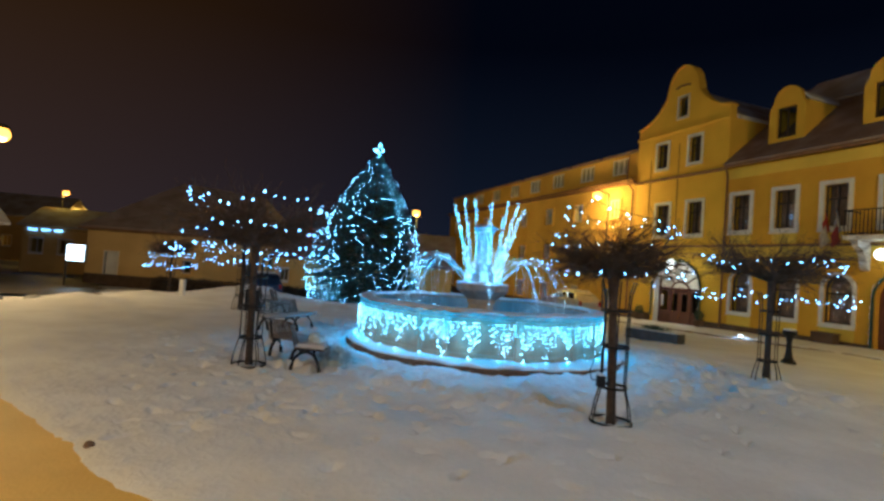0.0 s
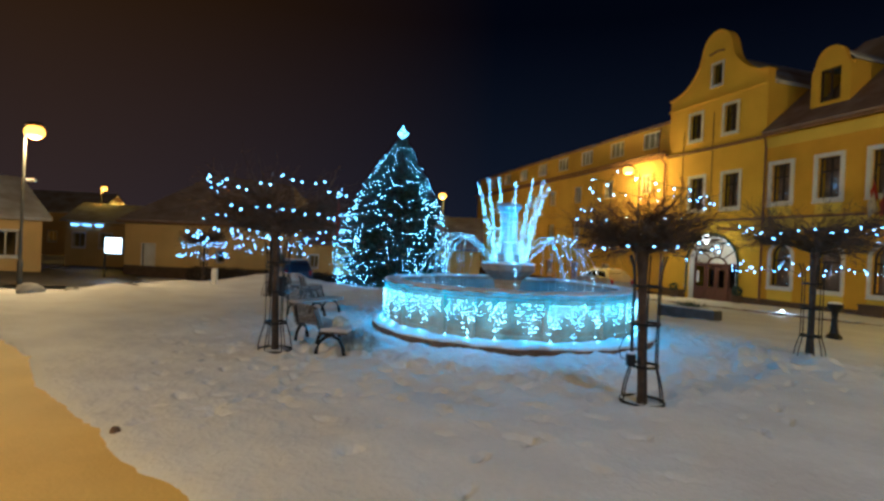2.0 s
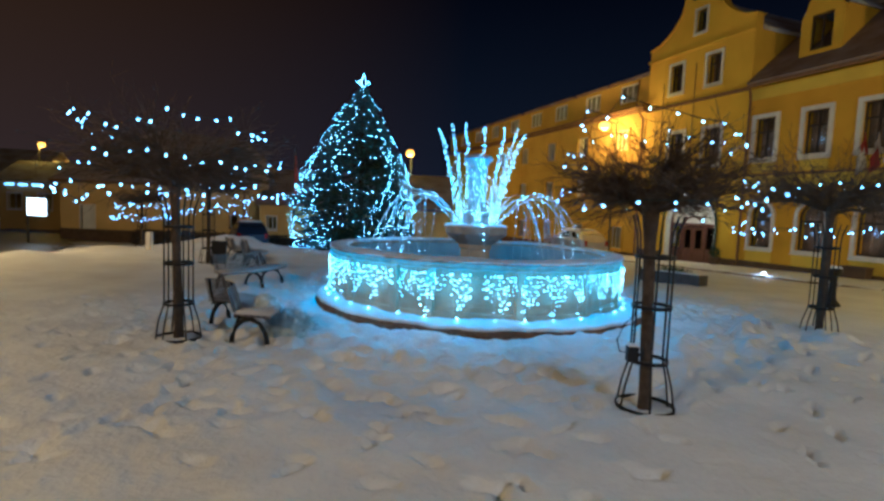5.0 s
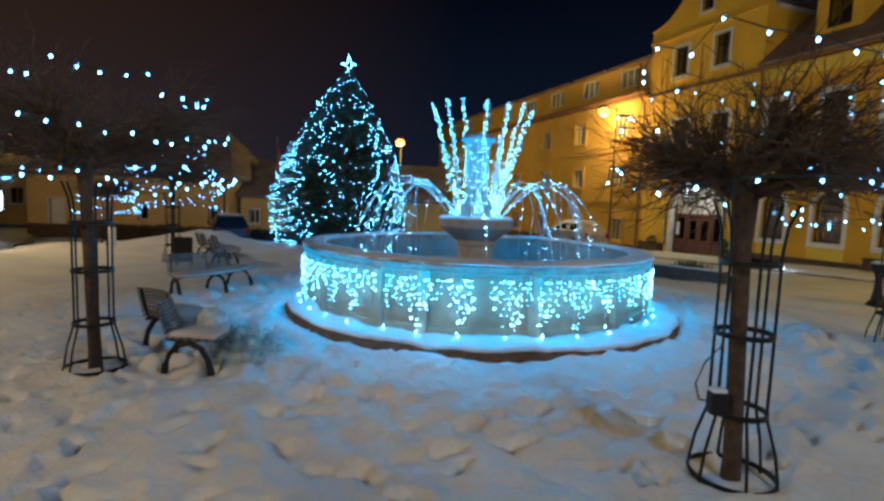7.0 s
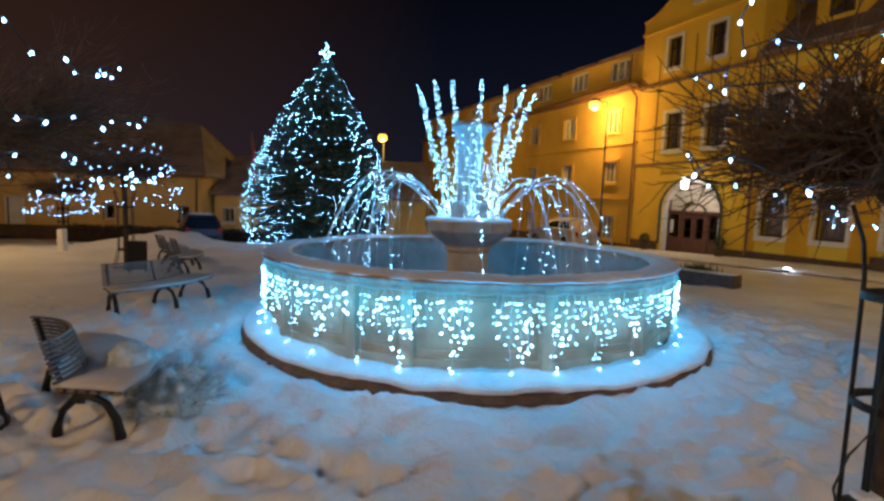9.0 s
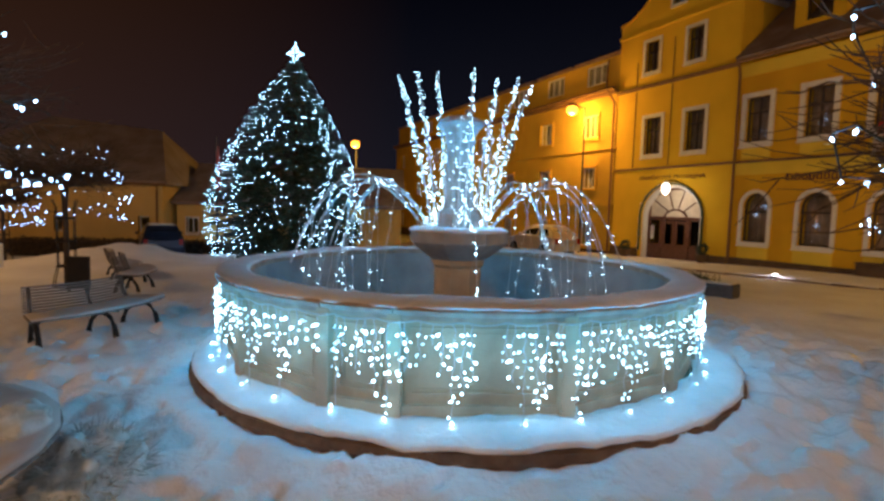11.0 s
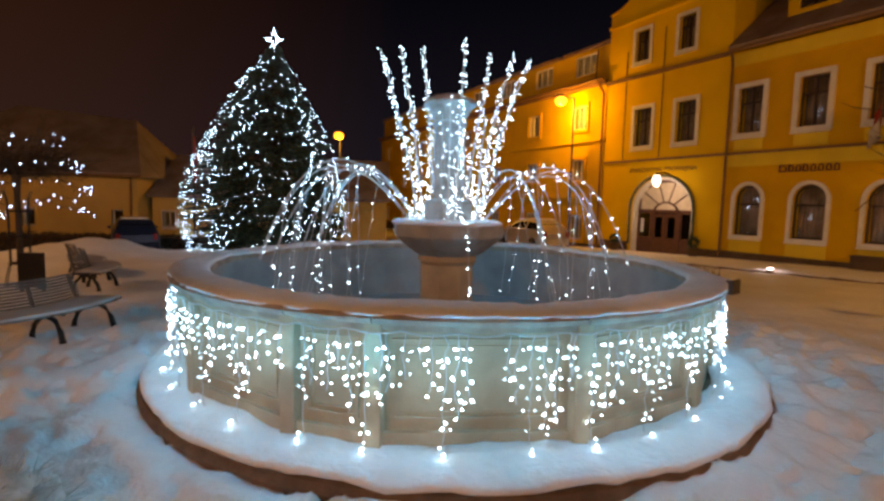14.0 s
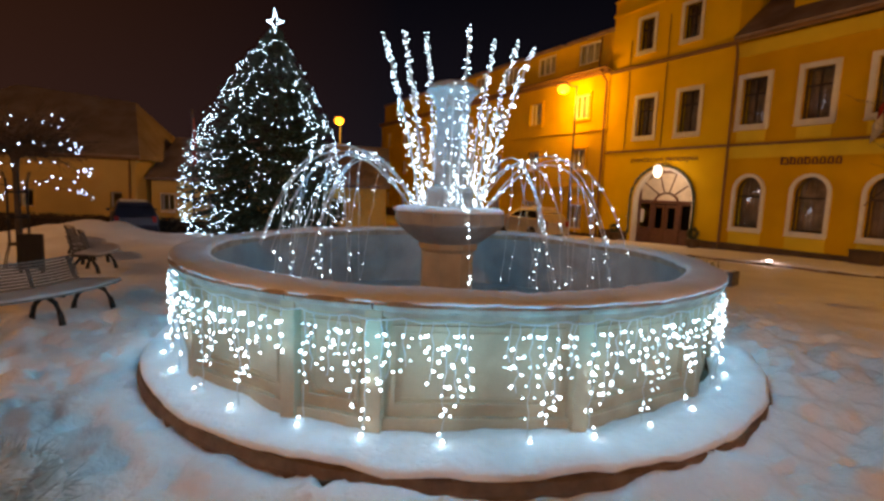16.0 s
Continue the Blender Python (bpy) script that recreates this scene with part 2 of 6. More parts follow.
def ring_band(bm, xa, xb, lo, hi, inset, width, y0, y1, bottom=True):
    """A flat surround round an opening: from inset inside its edge to width outside it."""
    def line(off):
        c = (xa + xb) / 2
        pts = [(xa - off, lo - (off if bottom else 0))]
        arched = abs(hi(c) - hi(xa + 1e-6)) > 1e-3
        if arched:
            h = (xb - xa) / 2
            spring, rise = hi(xa + 1e-9), hi(c) - hi(xa + 1e-9)
            pts += [(c - (h + off) * math.cos(math.pi * k / 16), spring + (rise + off) * math.sin(math.pi * k / 16)) for k in range(17)]
        else:
            pts += [(xa - off, hi(c) + off), (xb + off, hi(c) + off)]
        return pts + [(xb + off, lo - (off if bottom else 0))]
    inner, outer = line(-inset), line(width)
    rows = [[bm.verts.new((x, y, z)) for x, z in l] for l, y in ((outer, y0), (inner, y0), (inner, y1), (outer, y1))]
    n = len(inner)
    for i in range(n if bottom else n - 1):
        j = (i + 1) % n
        for r in range(4):
            s = (r + 1) % 4
            bm.faces.new((rows[r][i], rows[r][j], rows[s][j], rows[s][i]))
    if not bottom:
        bm.faces.new([rows[r][0] for r in range(4)])
        bm.faces.new([rows[r][n - 1] for r in range(4)][::-1])
    return bm


def pane_sheet(bm, xa, xb, lo, hi, y):
    c = (xa + xb) / 2
    pts = [(xa, lo), (xb, lo)]
    if abs(hi(c) - hi(xa + 1e-6)) > 1e-3:
        pts += [(xb + (xa - xb) * (1 - math.cos(math.pi * k / 16)) / 2, hi(xb + (xa - xb) * (1 - math.cos(math.pi * k / 16)) / 2)) for k in range(17)]
    else:
        pts += [(xb, hi(c)), (xa, hi(c))]
    f = [bm.verts.new((x, y, z)) for x, z in pts]
    g = [bm.verts.new((x, y + 0.006, z)) for x, z in pts]
    bm.faces.new(f)
    bm.faces.new(g[::-1])
    for i in range(len(f)):
        j = (i + 1) % len(f)
        bm.faces.new((f[i], g[i], g[j], f[j]))
    return bm


def drape(xa, xb, lo, hi, y, folds=7):
    """A hanging cloth with soft folds, from edge to edge of an opening."""
    bm = bmesh.new()
    n = folds * 4
    rows = []
    for k in range(n + 1):
        x = xa + (xb - xa) * k / n
        dy = 0.025 * math.sin(2 * math.pi * folds * k / n) + 0.008 * math.sin(k * 1.7)
        rows.append([bm.verts.new((x, y + dy + t, z)) for z in (lo, hi) for t in (0.0, 0.004)])
    for a, b in zip(rows, rows[1:]):
        for i, j in ((0, 1), (1, 3), (3, 2), (2, 0)):
            bm.faces.new((a[i], a[j], b[j], b[i]))
    return bm


def window(house, xa, xb, lo, hi, surround, wood, trim=TRIM, bars=1, cross=0.66, depth=0.16, cloth=None):
    """A casement window in an opening: surround, frame, mullion, transom, pane, sill."""
    w = part("window", ring_band(bmesh.new(), xa, xb, lo, hi, 0.0, surround, -0.03, 0.10), trim, house, "window with a painted surround")
    fr = ring_band(bmesh.new(), xa, xb, lo, hi, 0.06, -0.002, depth, depth + 0.07)
    c = (xa + xb) / 2
    zc = lo + (hi(c) - lo) * cross
    for k in range(bars):
        x = xa + (xb - xa) * (k + 1) / (bars + 1)
        box(fr, x - 0.03, x + 0.03, depth - 0.005, depth + 0.065, lo, hi(x) - 0.02)
    if cross < 1:
        box(fr, xa + 0.05, xb - 0.05, depth - 0.002, depth + 0.06, zc - 0.03, zc + 0.03)
    part("window_frame", fr, wood, w)
    part("pane", pane_sheet(bmesh.new(), xa + 0.04, xb - 0.04, lo + 0.04, lambda x: hi(min(max(x, xa + 1e-6), xb - 1e-6)) - 0.04, depth + 0.03), GLASS, w)
    if cloth:
        part("curtain", drape(xa - 0.05, xb + 0.05, lo - 0.05, hi(c) + 0.05, max(0.47, depth + 0.12)), cloth, w, smooth=True)
    part("window_sill", boxed(xa - surround, xb + surround, -0.09, 0.0, lo - surround - 0.05, lo - surround, bevel=0.012), trim, w)
    return w


# ---- ground ----
def value_noise(x, y, seed):
    xi, yi = np.floor(x).astype(np.int64), np.floor(y).astype(np.int64)
    fx, fy = x - xi, y - yi
    fx, fy = fx * fx * (3 - 2 * fx), fy * fy * (3 - 2 * fy)

    def h(a, b):
        v = np.sin(a * 127.1 + b * 311.7 + seed * 74.7) * 43758.5453
        return v - np.floor(v)
    return (h(xi, yi) * (1 - fx) + h(xi + 1, yi) * fx) * (1 - fy) + (h(xi, yi + 1) * (1 - fx) + h(xi + 1, yi + 1) * fx) * fy


CX, CY = 1.055, 11.50          # fountain's centre
FOOT = []
rng = random.Random(4)


def trail(x, y, heading, steps, wander=0.15):
    side = 1
    for i in range(steps):
        heading += rng.uniform(-wander, wander)
        x, y = x + 0.62 * math.cos(heading), y + 0.62 * math.sin(heading)
        FOOT.append((x - side * 0.10 * math.sin(heading), y + side * 0.10 * math.cos(heading), heading))
        side = -side


for k in range(5):
    trail(-2.6 + 0.35 * k, 4.6 + 0.25 * k, 1.2 + 0.25 * k, 9)
for k in range(6):
    trail(rng.uniform(-3.0, 1.5), rng.uniform(5.0, 7.0), rng.uniform(-0.4, 3.2), 8, 0.4)
trail(-1.8, 6.3, 0.9, 8)
trail(3.0, 5.0, 1.0, 9)
trail(-0.3, 2.6, 1.4, 8)
for k in range(16):
    d0 = rng.uniform(-95, 80)
    r0 = rng.uniform(3.35, 5.0)
    trail(CX + r0 * math.sin(radians(d0)), CY - r0 * math.cos(radians(d0)), radians(d0) + rng.choice((0, math.pi)) + rng.uniform(-0.4, 0.4), 7, 0.3)
trail(-2.2, 7.0, 1.9, 9, 0.3)
for k in range(9):
    trail(rng.uniform(-3.4, 0.6), rng.uniform(4.6, 7.2), rng.uniform(-0.2, 2.9), 7, 0.45)
for k in range(6):
    trail(rng.uniform(-2.6, -1.6), rng.uniform(8.0, 11.0), rng.uniform(0.6, 2.4), 7, 0.35)
trail(-1.7, 9.6, 2.2, 8, 0.3)


def path_side(x, y):
    """Metres inside the edge of the cleared path on the west side (negative: outside)."""
    edge = np.interp(x, [-30, -12, -7.1, -5.9, -4.7, -3.3, -1.8, -0.4, 0.6, 4], [12.6, 10.2, 7.75, 6.85, 5.65, 4.6, 3.55, 2.2, 0.2, -9])
    return (edge + 0.22 * (value_noise(x * 0.8, y * 0.8, 12) - 0.5) + 0.05 * (value_noise(x * 5, y * 5, 13) - 0.5) - y) * 0.75


def snow_relief(x, y):
    z = ground_height(x, y)
    z = z + 0.05 * (value_noise(x * 0.45, y * 0.45, 1) - 0.5) + 0.035 * (value_noise(x * 1.7, y * 1.7, 2) - 0.5) + 0.022 * (value_noise(x * 5.1, y * 5.1, 3) - 0.5) + 0.014 * (value_noise(x * 12, y * 12, 7) - 0.5)
    # trodden ring round the fountain, and the cleared heap on its far right side
    r = np.hypot(x - CX, y - CY)
    tread = np.exp(-((r - 4.2) / 1.2) ** 2)
    z = z + tread * (0.13 * (value_noise(x * 4.3, y * 4.3, 5) - 0.6) + 0.085 * (value_noise(x * 8.5, y * 8.5, 17) - 0.5))
    worn = np.exp(-((x + 1.3) / 3.2) ** 2) * np.exp(-((y - 6.6) / 1.9) ** 2) * np.clip(value_noise(x * 0.9, y * 0.9, 31) * 2 - 0.5, 0, 1)
    z = z + worn * (0.05 * (value_noise(x * 5.5, y * 5.5, 32) - 0.55) + 0.03 * (value_noise(x * 11, y * 11, 33) - 0.5))
    heap = np.exp(-(((x - 5.6) * 0.62 + (y - 9.5) * 0.78) / 0.9) ** 2) * np.exp(-(((x - 5.6) * 0.78 - (y - 9.5) * 0.62) / 2.2) ** 2)
    z = z + heap * (0.10 + 0.22 * (value_noise(x * 3.2, y * 3.2, 6) - 0.4) + 0.16 * (value_noise(x * 8, y * 8, 16) - 0.5))
    for hx, hy, hr, hh in ((-1.0, 21.5, 1.4, 0.45), (-8.5, 22.0, 2.8, 0.35), (-10.6, 18.4, 1.2, 0.30), (-4.0, 19.6, 1.0, 0.15), (-8.3, 23.4, 1.5, 0.3), (-10.6, 15.4, 1.3, 0.25), (6.3, 20.0, 1.2, 0.2)):
        z = z + hh * np.exp(-(((x - hx) ** 2 + (y - hy) ** 2) / hr ** 2)) * (0.7 + 0.6 * value_noise(x * 2.5, y * 2.5, 8))
    wob_u, wob_v = 0.09 * (value_noise(x * 7, y * 7, 21) - 0.5), 0.07 * (value_noise(x * 8, y * 8, 22) - 0.5)
    for fx, fy, a in FOOT:
        u, v = (x - fx) * math.cos(a) + (y - fy) * math.sin(a), -(x - fx) * math.sin(a) + (y - fy) * math.cos(a)
        q = ((u + wob_u) / 0.125) ** 2 + ((v + wob_v) / 0.052) ** 2
        z = z - 0.058 * np.exp(-q ** 2) + 0.010 * np.exp(-((np.sqrt(q) - 1.4) / 0.30) ** 2)
    z = z + (0.03 + 0.07 * value_noise(x * 2.6, y * 2.6, 23)) * np.exp(-((r - 3.05) / 0.28) ** 2)
    # the cleared path lies a little lower
    z = z - 0.15 / (1 + np.exp(-np.clip(path_side(x, y) / 0.05, -30, 30)))
    # level where the platform stands
    return np.where(np.hypot(x - CX - 0.09, y - CY) < 2.97, -0.03, z)


def axis(lo, hi, step, far):
    a = np.arange(lo, hi, step)
    out, d = [], step
    x = a[-1]
    while x < far:
        d *= 1.09
        x += d
        out.append(x)
    low, d, x = [], step, a[0]
    while x > -far:
        d *= 1.09
        x -= d
        low.append(x)
    return np.array(low[::-1] + list(a) + out)


gx, gy = axis(-5.2, 7.2, 0.034, 900), axis(2.6, 14.0, 0.034, 900)
GX, GY = np.meshgrid(gx, gy)
GZ = snow_relief(GX, GY)
nx, ny = len(gx), len(gy)
idx = np.arange(nx * ny).reshape(ny, nx)
quads = np.stack([idx[:-1, :-1], idx[:-1, 1:], idx[1:, 1:], idx[1:, :-1]], -1).reshape(-1, 4)
me = bpy.data.meshes.new("ground")
me.from_pydata(np.stack([GX, GY, GZ], -1).reshape(-1, 3).tolist(), [], quads.tolist())
me.polygons.foreach_set("use_smooth", np.ones(len(quads), bool))
me.materials.append(SNOW)
tagged(new("ground", me), "snow-covered town square with trodden footprints", "ground", kind="structure")

# cleared path; its material carries the yellow of the lamp light
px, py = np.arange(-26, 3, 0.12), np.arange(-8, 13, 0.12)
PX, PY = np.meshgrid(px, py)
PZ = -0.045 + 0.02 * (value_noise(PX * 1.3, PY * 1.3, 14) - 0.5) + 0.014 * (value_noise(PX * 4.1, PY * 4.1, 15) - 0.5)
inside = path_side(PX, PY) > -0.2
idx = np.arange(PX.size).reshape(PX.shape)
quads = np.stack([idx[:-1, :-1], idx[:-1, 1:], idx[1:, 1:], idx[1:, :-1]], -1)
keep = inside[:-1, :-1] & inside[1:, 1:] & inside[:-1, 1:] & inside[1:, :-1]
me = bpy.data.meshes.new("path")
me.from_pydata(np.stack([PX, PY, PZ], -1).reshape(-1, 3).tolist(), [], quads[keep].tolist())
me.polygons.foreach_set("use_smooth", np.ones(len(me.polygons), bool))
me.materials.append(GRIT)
tagged(new("path", me), "cleared path of packed gritted snow with sodium lamp yellow in its colour", "path", kind="structure")

# ---- fountain ----
# corners of the basin wall: degrees from the side that faces south, counter-clockwise
CORNERS = [-54, -30, -17.5, 10.5] + [10.5 + 26.86 * k for k in range(1, 11)]
WALL_R, RIM_Z = 2.62, 0.95


def around(r, deg, z):
    a = radians(deg)
    return Vector((r * math.sin(a), -r * math.cos(a), z))


fountain = empty("fountain", pose(CX, CY, 0), "round stone fountain with snow on its rim and a central column", "fountain")

bm = bmesh.new()
lathe(bm, [(2.97, -0.05), (3.01, 0.0), (3.02, 0.06), (3.0, 0.115), (2.94, 0.13), (0.5, 0.13)], 96)
part("platform", bm, KERB, fountain, "dark stone edge of the round platform").location.x = 0.09
bm = bmesh.new()
prof = [(2.55, 0.10), (2.93, 0.115), (2.985, 0.125), (2.995, 0.145), (2.965, 0.170), (2.87, 0.190), (2.7, 0.198), (2.55, 0.198)]
lathe(bm, prof, 160, closed=True)
for v in bm.verts:
    p = v.co
    if p.z > 0.12:
        p.z += 0.05 * (noise.noise((p.x * 2.1, p.y * 2.1, 3)) ) + 0.02 * noise.noise((p.x * 7, p.y * 7, 1))
        s = 1 + 0.006 * noise.noise((p.x * 3, p.y * 3, 9)) + 0.003 * noise.noise((p.x * 11, p.y * 11, 4))
        p.x, p.y = p.x * s, p.y * s
part("snow_layer", bm, SNOW_SOFT, fountain, "snow lying on the platform", smooth=True).location.x = 0.09

for a, b in zip(CORNERS, CORNERS[1:] + [CORNERS[0] + 360]):
    p0, p1 = around(WALL_R, a, 0), around(WALL_R, b, 0)
    length = (p1 - p0).length
    ang = math.atan2(p1.y - p0.y, p1.x - p0.x)
    m = Matrix.Translation(p0) @ Matrix.Rotation(ang, 4, "Z")     # local y points inwards
    bm = bmesh.new()
    wall(bm, 0.02, length - 0.02, 0.12, flat_top(RIM_Z), 0.05, y0=0.03)
    box(bm, 0.02, length - 0.02, -0.01, 0.03, 0.12, 0.27, bevel=0.008)
    ring_band(bm, 0.13, length - 0.13, 0.36, flat_top(0.82), 0.0, 0.025, 0.012, 0.034)
    ring_band(bm, 0.16, length - 0.16, 0.39, flat_top(0.79), 0.0, 0.012, 0.020, 0.034)
    bmesh.ops.transform(bm, matrix=m, verts=bm.verts)
    part("wall_panel", bm, STONE, fountain, "sandstone basin panel with a moulded field")
    bm = boxed(-0.055, 0.055, -0.035, 0.15, 0.11, RIM_Z, bevel=0.010)
    bmesh.ops.transform(bm, matrix=Matrix.Translation(p0) @ Matrix.Rotation(radians(a), 4, "Z"), verts=bm.verts)
    part("pilaster", bm, STONE, fountain)

lathe(bm := bmesh.new(), [(2.44, 0.2), (2.44, RIM_Z + 0.01), (2.39, RIM_Z + 0.01), (2.39, 0.2)], 96, closed=True)
part("basin_lining", bm, BASIN, fountain, "grey plastered inside of the basin")
part("basin_floor", lathe(bmesh.new(), [(2.42, 0.16), (2.42, 0.24)], 64), BASIN, fountain)
# rim in separate stones, one to each panel
for a, b in zip(CORNERS, CORNERS[1:] + [CORNERS[0] + 360]):
    n = 7
    section = [(2.36, 0.95), (2.36, 1.00), (2.39, 1.02), (2.62, 1.02), (2.67, 1.01), (2.69, 0.985), (2.68, 0.960), (2.65, 0.945), (2.645, 0.91), (2.60, 0.91)]
    bm = bmesh.new()
    rows = [[bm.verts.new(around(r, a + 0.12 + (b - a - 0.24) * k / n, z)) for r, z in section] for k in range(n + 1)]
    for r0, r1 in zip(rows, rows[1:]):
        for i in range(len(section)):
            j = (i + 1) % len(section)
            bm.faces.new((r0[i], r0[j], r1[j], r1[i]))
    bm.faces.new(rows[0])
    bm.faces.new(rows[-1][::-1])
    part("rim_stone", bm, RIM_STONE, fountain)
bm = bmesh.new()
lathe(bm, [(2.365, 1.012), (2.65, 0.995), (2.685, 1.002), (2.68, 1.022), (2.64, 1.040), (2.57, 1.050), (2.48, 1.054), (2.41, 1.050), (2.365, 1.034)], 200, closed=True)
for v in bm.verts:
    p = v.co
    k = noise.noise((p.x * 1.6, p.y * 1.6, 5))
    if p.z > 0.99:
        p.z += 0.022 * k + 0.012 * noise.noise((p.x * 9, p.y * 9, 2)) + 0.006 * noise.noise((p.x * 23, p.y * 23, 4))
    r = math.hypot(p.x, p.y)
    s = (r + (0.035 * k + 0.02 * noise.noise((p.x * 6, p.y * 6, 7)) if r > 2.5 else 0.02 * k)) / r
    p.x, p.y = p.x * s, p.y * s
part("rim_snow", bm, SNOW_SOFT, fountain, "snow lying on the rim", smooth=True)

OCT = math.pi / 8
pedestal = part("pedestal", lathe(bmesh.new(), [(0.36, 0.2), (0.36, 0.34), (0.31, 0.38), (0.29, 0.45), (0.29, 1.0), (0.33, 1.04), (0.33, 1.10)], 8, OCT), STONE, fountain, "octagonal stone pedestal")
bowl = part("bowl", lathe(bmesh.new(), [(0.34, 1.10), (0.38, 1.125), (0.47, 1.19), (0.57, 1.265), (0.585, 1.28), (0.605, 1.30), (0.61, 1.31), (0.61, 1.42), (0.60, 1.43), (0.2, 1.43)], 8, OCT), STONE_GREY, fountain, "flared octagonal stone bowl")
bm = lathe(bmesh.new(), [(0.2, 1.425), (0.595, 1.43), (0.60, 1.45), (0.55, 1.475), (0.3, 1.48), (0.2, 1.48)], 40)
part("bowl_snow", bm, SNOW_SOFT, fountain, smooth=True)
column = part("column", lathe(bmesh.new(), [(0.27, 1.43), (0.27, 1.64), (0.25, 1.68), (0.18, 1.70), (0.172, 2.46), (0.19, 2.47), (0.19, 2.50), (0.175, 2.52), (0.195, 2.58), (0.245, 2.65), (0.295, 2.68), (0.295, 2.70), (0.25, 2.74), (0.16, 2.78), (0.05, 2.80)], 8, OCT), STONE_GREY, fountain, "octagonal grey column with a flared capital")

# ---- houses along the east side: local x runs along the fronts, y into the houses ----
FRONT = pose(13.35, 23.89, 0) @ Matrix.Rotation(math.radians(-70), 4, "Z")


def gable_line(x):
    u = abs(x + 2.98)
    pts = ((0, 13.30), (0.30, 13.24), (0.62, 13.02), (0.88, 12.62), (0.98, 12.2), (1.04, 11.85), (1.25, 11.5), (1.6, 11.12), (2.0, 10.82), (2.5, 10.58), (3.0, 10.48), (3.2, 10.46))
    for (a, za), (b, zb) in zip(pts, pts[1:]):
        if u <= b:
            return za + (zb - za) * (u - a) / (b - a)
    return 10.46


def slab(bm, p, q, r, s, thick):
    """A sloping slab on four corners, thickened upwards along its normal."""
    p, q, r, s = map(Vector, (p, q, r, s))
    nrm = (q - p).cross(s - p).normalized() * thick
    if nrm.z < 0:
        nrm = -nrm
    lo = [bm.verts.new(v) for v in (p, q, r, s)]
    hi = [bm.verts.new(v + nrm) for v in (p, q, r, s)]
    bm.faces.new(lo[::-1])
    bm.faces.new(hi)
    for i in range(4):
        j = (i + 1) % 4
        bm.faces.new((lo[i], lo[j], hi[j], hi[i]))
    return bm


# gabled yellow house
gabled = empty("gabled_house", FRONT, "yellow gabled town house with white window surrounds", "house")
G0, G1 = -6.08, 0.0
door_top = arch_top(-4.28, -1.18, 1.55, 1.40)
holes = [(-4.28, -1.18, -0.6, door_top)]
gw = [(-4.40, -3.48, 4.35, flat_top(5.98)), (-2.26, -1.34, 4.35, flat_top(5.98)), (-4.57, -3.80, 8.05, flat_top(9.37)), (-2.36, -1.60, 8.05, flat_top(9.37)), (-3.22, -2.60, 10.62, flat_top(11.65))]
front = part("wall", wall(bmesh.new(), G0, G1, -0.9, gable_line, 0.40, holes + gw, step=0.12), YELLOW, gabled, "smooth yellow rendered front with a curved gable")
for xa, xb, lo, hi in gw[:2]:
    window(gabled, xa, xb, lo, hi, 0.15, WOOD, bars=1, cross=0.68, cloth=CURTAIN)
for xa, xb, lo, hi in gw[2:4]:
    window(gabled, xa, xb, lo, hi, 0.13, WOOD, bars=1, cross=0.68, cloth=CURTAIN)
window(gabled, *gw[4], 0.09, WOOD, bars=0, cross=1)
bm = bmesh.new()
box(bm, G0 - 0.02, G1 + 0.02, -0.07, 0.0, 3.66, 3.76, bevel=0.015)
part("string_course", bm, CORNICE, gabled)
bm = bmesh.new()
box(bm, G0 - 0.03, G1 + 0.03, -0.10, 0.0, 7.32, 7.38, bevel=0.01)
box(bm, G0 - 0.05, G1 + 0.05, -0.16, 0.0, 7.38, 7.46, bevel=0.012)
part("cornice", bm, CORNICE, gabled)
bm = bmesh.new()
box(bm, G0 - 0.05, G1 + 0.05, -0.09, 0.0, 9.83, 9.97, bevel=0.02)
part("gable_cornice", bm, YELLOW, gabled)
part("plinth", boxed(G0 - 0.05, -4.40, -0.05, 0.0, -0.9, 0.08, bevel=0.01), PLINTH, gabled)
part("plinth", boxed(-1.02, G1, -0.05, 0.0, -0.9, 0.08, bevel=0.01), PLINTH, gabled)
# thin dark vertical strips down the front
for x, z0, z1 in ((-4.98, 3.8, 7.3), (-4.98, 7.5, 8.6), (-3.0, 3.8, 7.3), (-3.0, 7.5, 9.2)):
    part("dark_strip", boxed(x - 0.012, x + 0.012, -0.025, 0.0, z0, z1), CORNICE, gabled)
# coping that follows the gable, and the beam end on it
bm = bmesh.new()
xs = [G0 - 0.04 + (G1 - G0 + 0.08) * k / 60 for k in range(61)]
rows = [[bm.verts.new((x, y, gable_line(x) + dz)) for y, dz in ((-0.07, 0.002), (-0.07, 0.07), (0.47, 0.07), (0.47, 0.002))] for x in xs]
for a, b in zip(rows, rows[1:]):
    for i in range(4):
        bm.faces.new((a[i], a[(i + 1) % 4], b[(i + 1) % 4], b[i]))
bm.faces.new(rows[0][::-1])
bm.faces.new(rows[-1])
part("coping", bm, YELLOW, gabled)
ring = bmesh.new()
box(ring, -3.45, -2.98, -0.08, 0.0, 12.22, 12.30, bevel=0.012, m=pose(-3.2, 0, 12.26, 0, -9, 0) @ pose(3.2, 0, -12.26))
box(ring, -2.98, -2.51, -0.08, 0.0, 12.22, 12.30, bevel=0.012, m=pose(-2.76, 0, 12.26, 0, 9, 0) @ pose(2.76, 0, -12.26))
part("gable_moulding", ring, CORNICE, gabled)
bm = bmesh.new()
box(bm, G0, G0 + 0.3, 0.4, 9.0, -0.9, 9.9)
box(bm, G1 - 0.3, G1, 0.4, 9.0, -0.9, 9.9)
box(bm, G0, G1, 8.7, 9.0, -0.9, 9.9)
